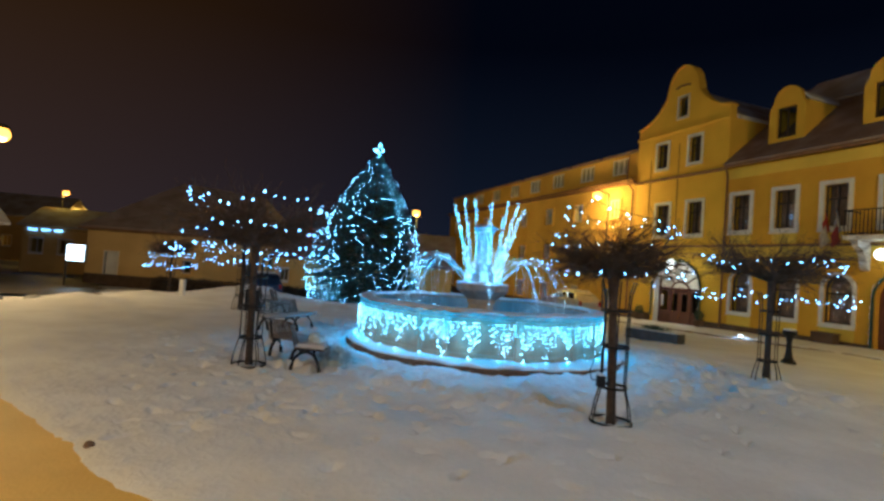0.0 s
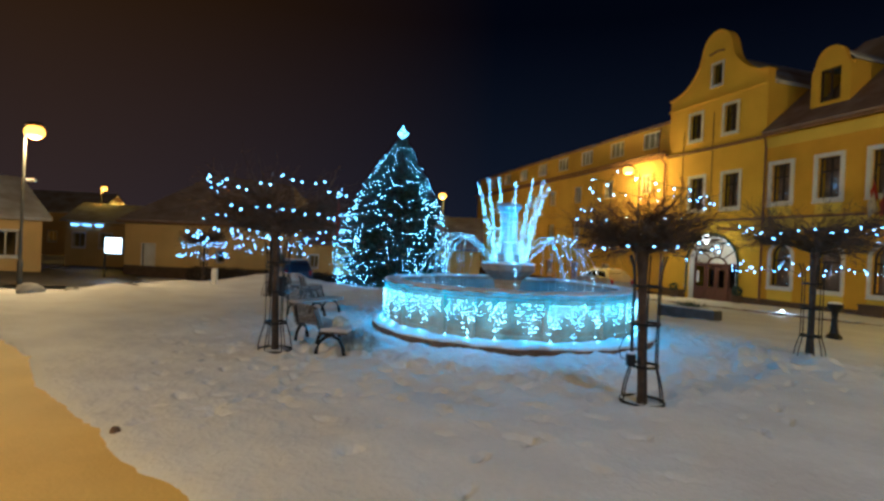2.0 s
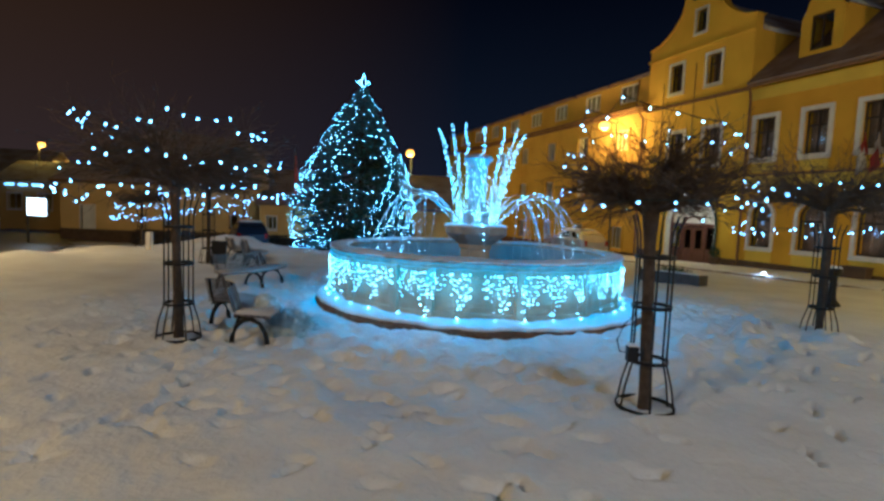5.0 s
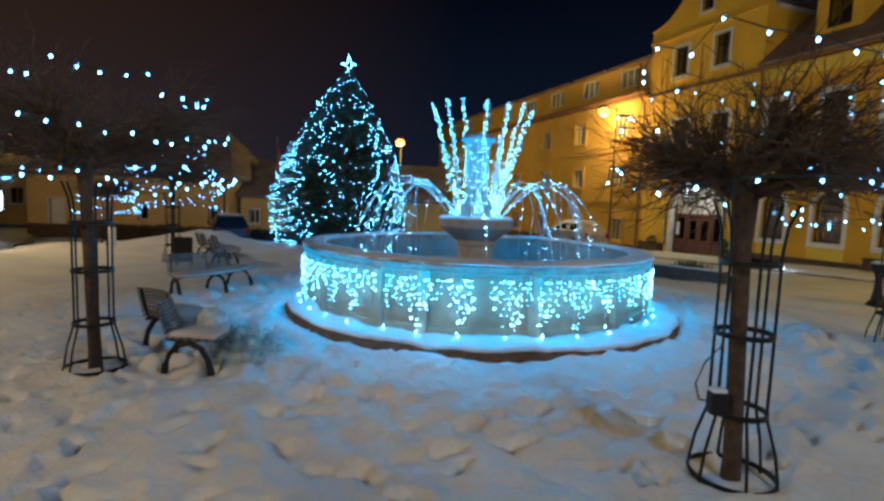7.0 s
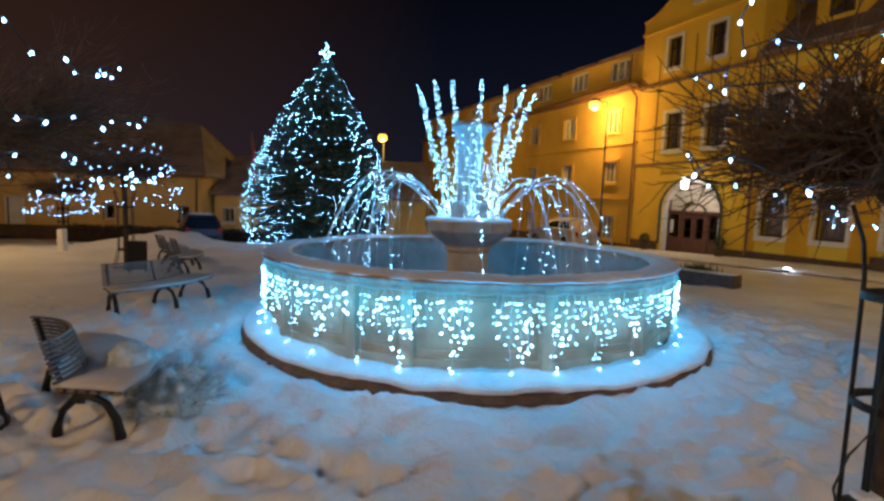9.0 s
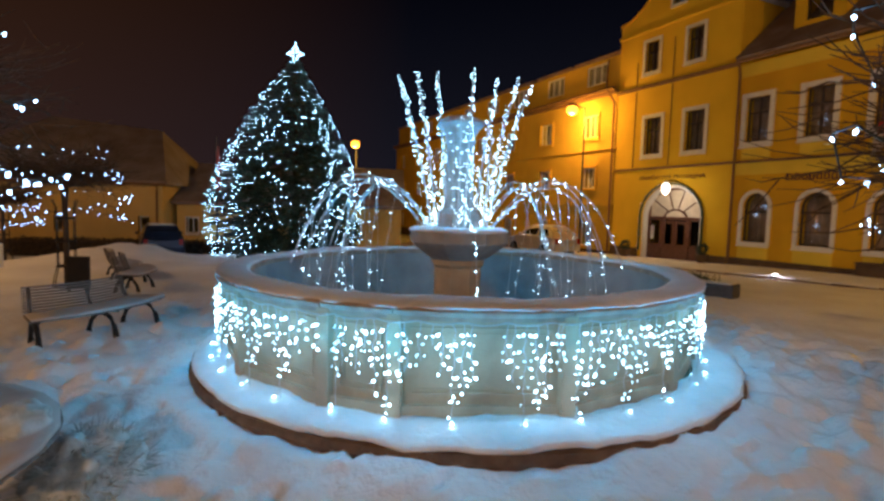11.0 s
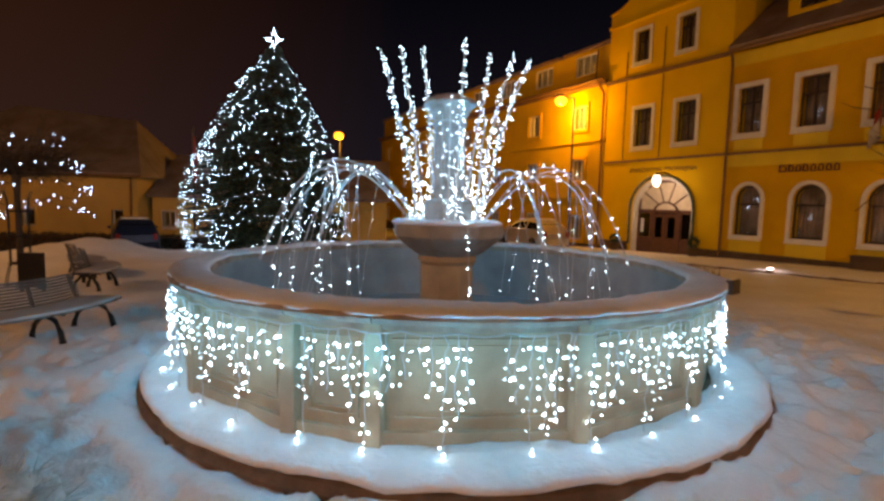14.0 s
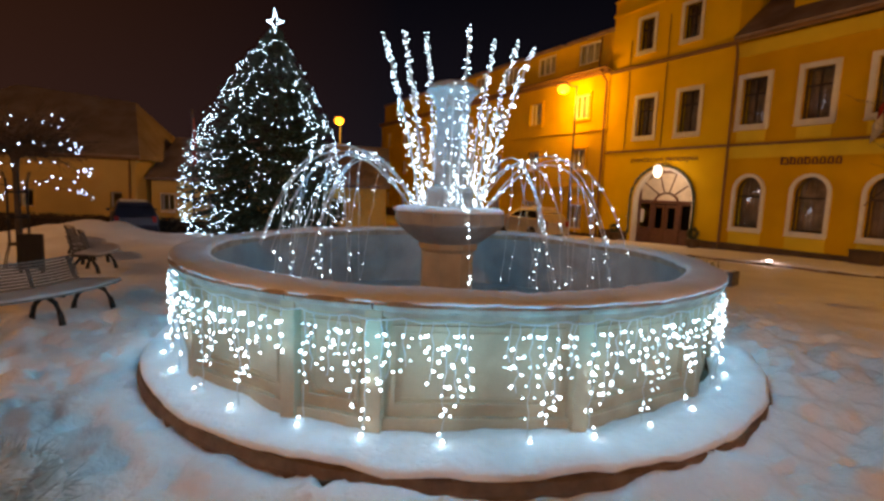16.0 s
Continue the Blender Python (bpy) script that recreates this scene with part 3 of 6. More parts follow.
part("side_wall", bm, YELLOW, gabled)
bm = bmesh.new()
slab(bm, (G0 - 0.1, 0.41, 9.85), (-3.04, 0.41, 12.05), (-3.04, 9.1, 12.05), (G0 - 0.1, 9.1, 9.85), 0.15)
slab(bm, (-3.04, 0.41, 12.05), (G1 + 0.1, 0.41, 9.85), (G1 + 0.1, 9.1, 9.85), (-3.04, 9.1, 12.05), 0.15)
part("roof", bm, ROOF_SNOW, gabled, "snow-covered pitched roof")
# floors and a partition in near-black stand in for the unlit rooms
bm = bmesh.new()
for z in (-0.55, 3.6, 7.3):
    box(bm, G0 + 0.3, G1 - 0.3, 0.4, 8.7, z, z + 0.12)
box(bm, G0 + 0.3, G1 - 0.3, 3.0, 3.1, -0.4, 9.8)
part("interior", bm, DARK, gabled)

# arched shop door
door = part("door_surround", ring_band(bmesh.new(), -4.28, -1.18, -0.6, door_top, 0.12, 0.0, 0.06, 0.38, bottom=False), TRIM, gabled, "white reveal of the arched entrance")
bm = ring_band(bmesh.new(), -4.16, -1.30, -0.6, lambda x: min(door_top(x), 1e9) - 0.12, 0.10, 0.0, 0.30, 0.40, bottom=False)
box(bm, -4.16, -1.30, 0.30, 0.40, 1.42, 1.56)
for k in range(1, 5):
    a = math.pi * k / 5
    tube(bm, [(-2.73 + 0.42 * math.cos(a), 0.35, 1.55 + 0.42 * math.sin(a) * 0.9), (-2.73 + 1.45 * math.cos(a), 0.35, 1.55 + 1.30 * math.sin(a))], 0.03, 4)
for x in (-3.42, -2.04):
    box(bm, x - 0.06, x + 0.06, 0.30, 0.40, -0.6, 1.5)
shopdoor = part("shop_door", bm, DOORWOOD, gabled, "brown wooden arched shop front with a fanlight")
bm = bmesh.new()
for x0, x1 in ((-3.36, -2.745), (-2.715, -2.10)):
    ring_band(bm, x0 + 0.12, x1 - 0.12, 0.35, flat_top(1.25), 0.0, 0.12, 0.33, 0.38)
    box(bm, x0, x1, 0.33, 0.38, -0.55, 0.23)
ring_band(bm, -3.30, -2.16, 1.25, arch_top(-3.30, -2.16, 1.42, 0.42), 0.0, 0.07, 0.31, 0.39, bottom=False)
part("door_leaf", bm, DOORWOOD, shopdoor)
for x0, x1 in ((-4.10, -3.48), (-1.98, -1.36)):
    bm = boxed(x0, x1, 0.33, 0.38, -0.6, 0.3)
    ring_band(bm, x0 + 0.06, x1 - 0.06, 0.36, flat_top(1.38), 0.0, 0.06, 0.33, 0.38)
    part("side_panel", bm, DOORWOOD, shopdoor)
part("pane", pane_sheet(bmesh.new(), -4.12, -1.34, 0.28, flat_top(1.45), 0.36), GLASS, shopdoor)
FAN = mat("lit_fanlight", (0.75, 0.66, 0.5), 0.6)
part("fanlight", pane_sheet(bmesh.new(), -4.15, -1.31, 1.56, lambda x: 1.56 + 1.22 * math.sqrt(max(0.0, 1 - ((x + 2.73) / 1.43) ** 2)), 0.37), FAN, shopdoor, "pale frosted fanlight")
bm = bmesh.new()
box(bm, -4.0, -3.82, 0.31, 0.325, 0.55, 1.15)
part("notice", bm, TRIM, shopdoor)

# orange restaurant house
inn = empty("orange_house", FRONT, "orange town house with arched ground-floor windows", "house")
O0, O1 = 0.0, 16.0
gfw = [(0.50, 1.46), (2.50, 3.53), (4.58, 5.62)]
ofw = [(0.37, 1.26), (2.43, 3.32), (4.42, 5.32), (6.45, 7.65), (8.75, 9.65), (10.8, 11.7), (12.9, 13.8)]
op = [(a, b, 0.72, arch_top(a, b, 2.02, 0.52)) for a, b in gfw] + [(6.35, 8.25, -0.6, arch_top(6.35, 8.25, 1.75, 0.95))] + [(a, b, 0.72, arch_top(a, b, 2.02, 0.52)) for a, b in ((9.0, 10.0), (11.0, 12.0), (13.0, 14.0))]
op2 = [(a, b, 4.42, flat_top(6.05)) for a, b in ofw]
part("wall", wall(bmesh.new(), O0 + 0.002, O1, -0.9, flat_top(7.35), 0.40, op + op2, y0=0.04), ORANGE, inn, "orange rendered front")
for k, (a, b, lo, hi) in enumerate(op):
    if k != 3:
        window(inn, a, b, lo, hi, 0.12, WOOD, bars=0, cross=0.62, cloth=CURTAIN)
for a, b, lo, hi in op2:
    window(inn, a, b, lo, hi, 0.16, WOOD, bars=1, cross=0.66, cloth=CURTAIN)
for a, b in gfw + [(9.0, 10.0), (11.0, 12.0), (13.0, 14.0)]:
    part("pale_field", boxed(a - 0.10, b + 0.10, 0.0, 0.04, 0.10, 0.55, bevel=0.008), PALE, inn, "pale yellow field of render")
for a, b in ofw:
    part("pale_field", boxed(a - 0.06, b + 0.10, 0.0, 0.04, 3.80, 4.20, bevel=0.008), PALE, inn, "pale yellow field of render")
part("pale_band", boxed(0.02, O1, 0.01, 0.04, 3.22, 3.66), PALE, inn)
part("pale_band", boxed(0.02, O1, -0.02, 0.04, 6.85, 7.30), PALE, inn)
bm = bmesh.new()
box(bm, 0.02, O1, -0.07, 0.04, 3.66, 3.75, bevel=0.012)
part("string_course", bm, CORNICE, inn)
part("plinth", boxed(0.02, 6.3, -0.02, 0.04, -0.9, 0.10, bevel=0.01), PLINTH, inn)
part("plinth", boxed(8.3, O1, -0.02, 0.04, -0.9, 0.10, bevel=0.01), PLINTH, inn)
bm = bmesh.new()
tube(bm, [(0.03, -0.22, 7.42), (O1, -0.22, 7.42)], 0.075, 8)
part("gutter", bm, CORNICE, inn)
bm = bmesh.new()
tube(bm, [(0.10, -0.22, 7.42), (0.08, -0.10, 7.15), (0.08, -0.06, 6.9), (0.08, -0.06, 0.0)], 0.05, 8)
part("downpipe", bm, CORNICE, inn)
bm = bmesh.new()
slab(bm, (O0 + 0.02, -0.22, 7.45), (O1, -0.22, 7.45), (O1, 5.2, 12.0), (O0 + 0.02, 5.2, 12.0), 0.14)
slab(bm, (O0 + 0.02, 10.4, 7.45), (O1, 10.4, 7.45), (O1, 5.2, 12.0), (O0 + 0.02, 5.2, 12.0), 0.14)
part("roof", bm, ROOF, inn, "dark tiled roof dusted with snow")
bm = bmesh.new()
slab(bm, (O0 + 0.5, 3.1, 10.45), (O1, 3.1, 10.45), (O1, 5.2, 12.22), (O0 + 0.5, 5.2, 12.22), 0.10)
part("roof_snow", bm, ROOF_SNOW, inn, "deeper snow below the ridge")
bm = bmesh.new()
box(bm, O1 - 0.3, O1, 0.45, 10.2, -0.9, 7.4)
box(bm, O0 + 0.05, O1, 9.9, 10.2, -0.9, 7.4)
part("side_wall", bm, ORANGE, inn)
# unlit rooms of the inn, their darkness given by near-black surfaces
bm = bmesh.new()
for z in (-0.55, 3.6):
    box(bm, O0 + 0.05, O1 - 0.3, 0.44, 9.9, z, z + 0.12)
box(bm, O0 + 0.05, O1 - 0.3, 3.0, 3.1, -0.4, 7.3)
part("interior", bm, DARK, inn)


def dormer(c):
    d = part("dormer", wall(bmesh.new(), c - 0.80, c + 0.80, 8.12, lambda x: 10.15 + 0.62 * max(0.0, 1 - ((x - c) / 0.62) ** 2) ** 0.5 if abs(x - c) < 0.62 else 10.15 - 0.35 * min(1.0, (abs(x - c) - 0.62) / 0.18), 0.2, [(c - 0.43, c + 0.43, 8.5, flat_top(9.85))], step=0.05, y0=0.62), YELLOW, inn, "yellow roof dormer with a curved top")
    bm = bmesh.new()
    for s in (-0.80, 0.70):
        v = [bm.verts.new(p) for p in ((c + s, 0.82, 8.2), (c + s, 2.9, 10.0), (c + s, 0.82, 10.0), (c + s + 0.1, 0.82, 8.2), (c + s + 0.1, 2.9, 10.0), (c + s + 0.1, 0.82, 10.0))]
        for q in ((0, 1, 2), (5, 4, 3), (0, 3, 4, 1), (1, 4, 5, 2), (2, 5, 3, 0)):
            bm.faces.new([v[i] for i in q])
    part("dormer_cheek", bm, YELLOW, d)
    bm = bmesh.new()
    n = 12
    rows = []
    for y in (0.80, 3.3):
        rows.append([bm.verts.new((c - 0.86 + 1.72 * k / n, y, 10.0 + 0.55 * math.sin(math.pi * k / n) + dz)) for dz in (0, 0.09) for k in (range(n + 1) if dz == 0 else range(n, -1, -1))])
    a, b = rows
    for i in range(len(a)):
        j = (i + 1) % len(a)
        bm.faces.new((a[i], a[j], b[j], b[i]))
    bm.faces.new(a)
    bm.faces.new(b[::-1])
    part("dormer_roof", bm, ROOF_SNOW, d)
    fr = ring_band(bmesh.new(), c - 0.43, c + 0.43, 8.5, flat_top(9.85), 0.07, 0.0, 0.70, 0.78)
    box(fr, c - 0.03, c + 0.03, 0.70, 0.77, 8.5, 9.85)
    part("window_frame", fr, WOOD, d)
    part("pane", pane_sheet(bmesh.new(), c - 0.4, c + 0.4, 8.53, flat_top(9.82), 0.74), GLASS, d)


for c in (2.30, 6.10, 9.9, 13.7):
    dormer(c)

# long ochre house beyond, three storeys under a row of flat dormers
row = empty("ochre_house", FRONT, "long ochre three-storey house with a dormer storey", "house")
R0, R1 = -36.0, -6.10
bays = [-7.95 - 3.72 * k for k in range(8)]
ops = []
for c in bays:
    ops += [(c - 0.55, c + 0.55, 5.5, flat_top(6.68)), (c - 0.50, c + 0.50, 2.90, flat_top(3.98)), (c - 0.5, c + 0.5, -0.1, flat_top(1.15))]
part("wall", wall(bmesh.new(), R0, R1 - 0.002, -1.6, flat_top(7.62), 0.40, ops, y0=0.05), OCHRE, row, "ochre rendered front")
for a, b, lo, hi in ops:
    window(row, a, b, lo, hi, 0.10, WHITE_WOOD, trim=OCHRE, bars=2, cross=1, depth=0.14, cloth=PANE_BACKING)
bm = bmesh.new()
box(bm, R0, R1 - 0.03, -0.05, 0.05, 4.80, 4.92, bevel=0.012)
box(bm, R0, R1 - 0.03, -0.05, 0.05, 2.0, 2.1, bevel=0.012)
part("string_course", bm, OCHRE, row)
bm = bmesh.new()
box(bm, R0, R1 - 0.03, -0.22, 0.05, 7.45, 7.62, bevel=0.02)
tube(bm, [(R0, -0.28, 7.66), (R1 - 0.05, -0.28, 7.70)], 0.07, 8)
part("cornice", bm, CORNICE, row)
bm = bmesh.new()
box(bm, R0, R1 - 0.03, -0.0, 0.05, -1.6, -0.25)
part("plinth", bm, PLINTH, row)
bm = bmesh.new()
tube(bm, [(-6.55, -0.28, 7.62), (-6.42, -0.22, 7.35), (-6.30, -0.06, 7.05), (-6.30, -0.06, -0.4)], 0.055, 8)
tube(bm, [(-7.1, 0.22, 9.3), (-7.0, 0.1, 8.9), (-6.95, 0.0, 8.0), (-6.6, -0.28, 7.7)], 0.045, 6)
part("downpipe", bm, CORNICE, row)
attic = []
for k, c in enumerate((-8.0, -11.35, -14.9, -18.2, -21.6, -25.2, -28.8, -32.4)):
    attic.append((c - 0.75, c + 0.75, 8.25, flat_top(9.25)))
bm = wall(bmesh.new(), R0, R1 - 0.01, 7.6, flat_top(9.42), 0.25, attic, y0=0.32)
storey = part("dormer_storey", bm, OCHRE, row, "dormer storey set back above the eaves")
for a, b, lo, hi in attic:
    fr = ring_band(bmesh.new(), a, b, lo, hi, 0.07, 0.0, 0.36, 0.44)
    for k in (1, 2):
        x = a + (b - a) * k / 3
        box(fr, x - 0.03, x + 0.03, 0.36, 0.43, lo, hi(0))
    part("attic_window", fr, WHITE_WOOD, storey)
    part("pane", pane_sheet(bmesh.new(), a, b, lo, hi, 0.42), GLASS, storey)
    # pale backing gives the attic panes their reflected light
    part("pane_backing", drape(a - 0.04, b + 0.04, lo - 0.04, hi(0) + 0.04, 0.62, 5), PANE_BACKING, storey, "pale cloth behind the pane, standing in for reflected light", smooth=True)
bm = bmesh.new()
for a, b in ((-9.6, -6.15), (-13.0, -9.9), (-19.9, -13.4), (-27.0, -20.3), (R0, -27.4)):
    box(bm, a, b, 0.12, 3.0, 9.42, 9.56, bevel=0.03)
part("dormer_roof", bm, ROOF, row)
bm = bmesh.new()
slab(bm, (R0, 0.5, 7.9), (R1 - 0.05, 0.5, 7.9), (R1 - 0.05, 5.0, 10.4), (R0, 5.0, 10.4), 0.12)
slab(bm, (R0, 9.5, 7.9), (R1 - 0.05, 9.5, 7.9), (R1 - 0.05, 5.0, 10.4), (R0, 5.0, 10.4), 0.12)
part("roof", bm, ROOF_SNOW, row)
bm = bmesh.new()
box(bm, R0, R0 + 0.3, 0.45, 9.4, -1.6, 7.9)
box(bm, R0, R1 - 0.05, 9.1, 9.4, -1.6, 7.9)
part("side_wall", bm, OCHRE, row)
# near-black floors and partition make these rooms look unlit
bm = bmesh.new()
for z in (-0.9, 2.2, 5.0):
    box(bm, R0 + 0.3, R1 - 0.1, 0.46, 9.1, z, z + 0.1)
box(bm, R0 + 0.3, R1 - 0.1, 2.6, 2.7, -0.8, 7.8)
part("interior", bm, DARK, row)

# low house across the far side
low = empty("low_house", pose(-22.6, 33.0, 0), "low beige house with a dark hipped roof", "house")
lw = [(10.2, 10.75, 0.05, flat_top(0.90)), (6.2, 6.8, 0.05, flat_top(0.9))]
ld = (1.25, 2.05, -0.95, flat_top(1.08))
part("wall", wall(bmesh.new(), 0.0, 11.4, -1.4, flat_top(2.5), 0.4, lw + [ld]), BEIGE, low, "beige rendered wall")
for a, b, lo, hi in lw:
    window(low, a, b, lo, hi, 0.06, WHITE_WOOD, trim=BEIGE, bars=0, cross=1)
bm = boxed(1.27, 2.03, 0.10, 0.16, -0.94, 1.06, bevel=0.01)
ring_band(bm, 1.25, 2.05, -0.95, flat_top(1.08), 0.0, 0.08, -0.03, 0.10, bottom=False)
box(bm, 1.88, 1.95, 0.04, 0.10, 0.0, 0.12, bevel=0.01)
part("door", bm, TRIM, low, "pale closed door")
part("plinth", boxed(-0.02, 11.42, -0.04, 0.0, -1.4, -0.35), PLINTH, low)
bm = bmesh.new()
box(bm, 0.0, 0.4, 0.4, 9.0, -1.4, 2.5)
box(bm, 11.0, 11.4, 0.4, 9.0, -1.4, 2.5)
box(bm, 0.0, 11.4, 8.6, 9.0, -1.4, 2.5)
part("side_wall", bm, BEIGE, low)
bm = bmesh.new()
e, apex = 0.35, 6.4
c = [bm.verts.new(p) for p in ((-e, -e, 2.5), (11.4 + e, -e, 2.5), (11.4 + e, 9 + e, 2.5), (-e, 9 + e, 2.5))]
c2 = [bm.verts.new((v.co.x, v.co.y, 2.68)) for v in c]
r0, r1 = bm.verts.new((3.6, 4.5, apex)), bm.verts.new((9.6, 4.5, apex - 0.6))
bm.faces.new(c[::-1])
for i in range(4):
    bm.faces.new((c[i], c[(i + 1) % 4], c2[(i + 1) % 4], c2[i]))
bm.faces.new((c2[0], c2[1], r1, r0))
bm.faces.new((c2[1], c2[2], r1))
bm.faces.new((c2[2], c2[3], r0, r1))
bm.faces.new((c2[3], c2[0], r0))
part("roof", bm, ROOF_DUST, low, "dark hipped tile roof dusted with snow")
bm = bmesh.new()
tube(bm, [(-e, -e - 0.06, 2.52), (11.4 + e, -e - 0.06, 2.52)], 0.07, 8)
tube(bm, [(11.3, -e - 0.06, 2.5), (11.15, -0.08, 2.2), (11.1, -0.07, -1.0)], 0.05, 6)
part("gutter", bm, CORNICE, low)

annex = empty("annex_house", pose(-11.0, 34.2, 0), "lower beige annex beside the low house", "house")
aw = [(0.5, 1.1, 0.0, flat_top(0.85)), (2.9, 3.7, 0.0, flat_top(0.85)), (6.0, 6.8, 0.0, flat_top(0.85)), (9.0, 9.8, 0.0, flat_top(0.85))]
part("wall", wall(bmesh.new(), 0.0, 12.0, -1.4, flat_top(1.55), 0.35, aw), BEIGE, annex)
for a, b, lo, hi in aw:
    window(annex, a, b, lo, hi, 0.05, WHITE_WOOD, trim=TRIM, bars=1, cross=1)
bm = bmesh.new()
slab(bm, (-0.1, -0.4, 1.55), (12.2, -0.4, 1.55), (12.2, 4.0, 3.9), (-0.1, 4.0, 3.9), 0.16)
slab(bm, (-0.1, 8.4, 1.55), (12.2, 8.4, 1.55), (12.2, 4.0, 3.9), (-0.1, 4.0, 3.9), 0.16)
part("roof", bm, ROOF_DUST, annex)
bm = bmesh.new()
box(bm, 0, 0.3, 0.35, 8.0, -1.4, 1.55)
box(bm, 11.7, 12.0, 0.35, 8.0, -1.4, 1.55)
box(bm, 0, 12.0, 7.7, 8.0, -1.4, 1.55)
part("side_wall", bm, BEIGE, annex)

# ---- street lamps ----
def street_lamp(x, y, top, arm, watts, colour=SODIUM, label="tall steel street lamp with a glowing sodium head"):
    """arm: reach of the bracket along x and y."""
    g = gz(x, y)
    e = empty("street_lamp", pose(x, y, g), label, "street lamp", "street lamps of the square")
    h = top - g
    bm = bmesh.new()
    tube(bm, [(0, 0, -0.1), (0, 0, 0.9), (0, 0, 0.95), (0, 0, h + 0.1)], [0.085, 0.085, 0.055, 0.04], 10)
    part("pole", bm, STEEL, e)
    ax, ay = arm
    tube(bm := bmesh.new(), [(0, 0, h + 0.05), (ax * 0.5, ay * 0.5, h + 0.13), (ax, ay, h + 0.12)], 0.028, 8)
    part("bracket", bm, STEEL, e)
    bm = lathe(bmesh.new(), [(0.05, 0.28), (0.20, 0.24), (0.30, 0.13), (0.28, 0.12)][::-1], 16)
    bmesh.ops.translate(bm, vec=(ax, ay, h), verts=bm.verts)
    part("hood", bm, STEEL, e)
    bm = bmesh.new()
    bmesh.ops.create_uvsphere(bm, u_segments=16, v_segments=10, radius=0.29)
    bmesh.ops.scale(bm, vec=(1, 1, 0.8), verts=bm.verts)
    bmesh.ops.translate(bm, vec=(ax, ay, h - 0.06), verts=bm.verts)
    part("globe", bm, SODIUM_GLOW, e, "glowing orange globe", smooth=True)
    lamp("sodium_light", (x + ax, y + ay, top - 0.42), watts, colour, 0.2)
    return e


street_lamp(10.05, 30.75, 6.85, (-0.62, 0.15), 850)
street_lamp(-14.95, 16.7, 5.05, (0.42, -0.1), 1500, AMBER)
corner_lamp = scene.objects["street_lamp.001"]
part("side_arm", tube(bmesh.new(), [(0, 0, 3.55), (0.22, -0.05, 3.62), (0.34, -0.08, 3.58)], 0.02, 6), STEEL, corner_lamp)
part("camera_case", boxed(0.20, 0.50, -0.14, -0.02, 3.60, 3.70, bevel=0.02), TRIM, corner_lamp, "small white case on the side arm")
street_lamp(-2.0, 41.9, 5.9, (0.0, -1.2), 900)
street_lamp(-37.0, 50.0, 6.2, (0.3, 0), 220)
street_lamp(-49.8, 70.0, 5.4, (0.3, 0), 300)
street_lamp(-7.5, -1.0, 6.0, (0.6, 0.2), 1650, AMBER)
# unseen lamp, added with a neutral colour to brighten the foreground snow
street_lamp(8.0, -4.0, 6.5, (-0.4, 0.5), 1150, WARM)
street_lamp(15.0, 8.0, 6.5, (-0.6, 0.1), 1150)

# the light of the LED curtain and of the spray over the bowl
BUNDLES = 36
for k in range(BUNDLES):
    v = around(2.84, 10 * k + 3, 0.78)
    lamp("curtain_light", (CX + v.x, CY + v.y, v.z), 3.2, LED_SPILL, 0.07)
for k in range(4):
    v = around(0.75, 90 * k + 30, 2.45)
    lamp("spray_light", (CX + v.x, CY + v.y, v.z), 13.0, LED_SPILL, 0.08)
for deg in (94, 126, 234, 266):
    v = around(1.35, deg, 1.72)
    lamp("arc_light", (CX + v.x, CY + v.y, v.z), 3.0, LED_SPILL, 0.08)

# ---- strings of lights ----
def bulb(bm, p, r, way=None, long=1.5):
    """A small faceted lamp."""
    p = Vector(p)
    way = (way or Vector((0, 0, -1))).normalized()
    side = way.cross(Vector((0.31, 0.2, 0.93)) if abs(way.z) < 0.9 else Vector((1, 0, 0))).normalized()
    up = side.cross(way)
    tip, tail = bm.verts.new(p + way * r * long), bm.verts.new(p - way * r * long)
    ring = [bm.verts.new(p + r * (math.cos(a) * side + math.sin(a) * up)) for a in (0.3, 1.87, 3.44, 5.01)]
    for i in range(4):
        j = (i + 1) % 4
        bm.faces.new((ring[i], ring[j], tip))
        bm.faces.new((ring[j], ring[i], tail))


def jitter(s):
    return Vector((rng.uniform(-s, s), rng.uniform(-s, s), rng.uniform(-s, s)))


def led_part(bm, material, parent):
    return tagged(part("bulb_chain", bm, material, parent, "glowing cool white LEDs"), kind="stuff")


curtain = empty("icicle_light_curtain", pose(CX, CY, 0), "icicle curtain of cool white LEDs hung from the fountain rim", "light string")
bm = bmesh.new()
pts = [around(2.665 + 0.006 * math.sin(k * 2.1), k * 1.25, 0.915 - 0.022 * abs(math.sin(radians(k * 1.25) * 26))) for k in range(288)]
tube(bm, pts + pts[:1], 0.0045, 4)
part("header_cable", bm, WIRE, curtain)
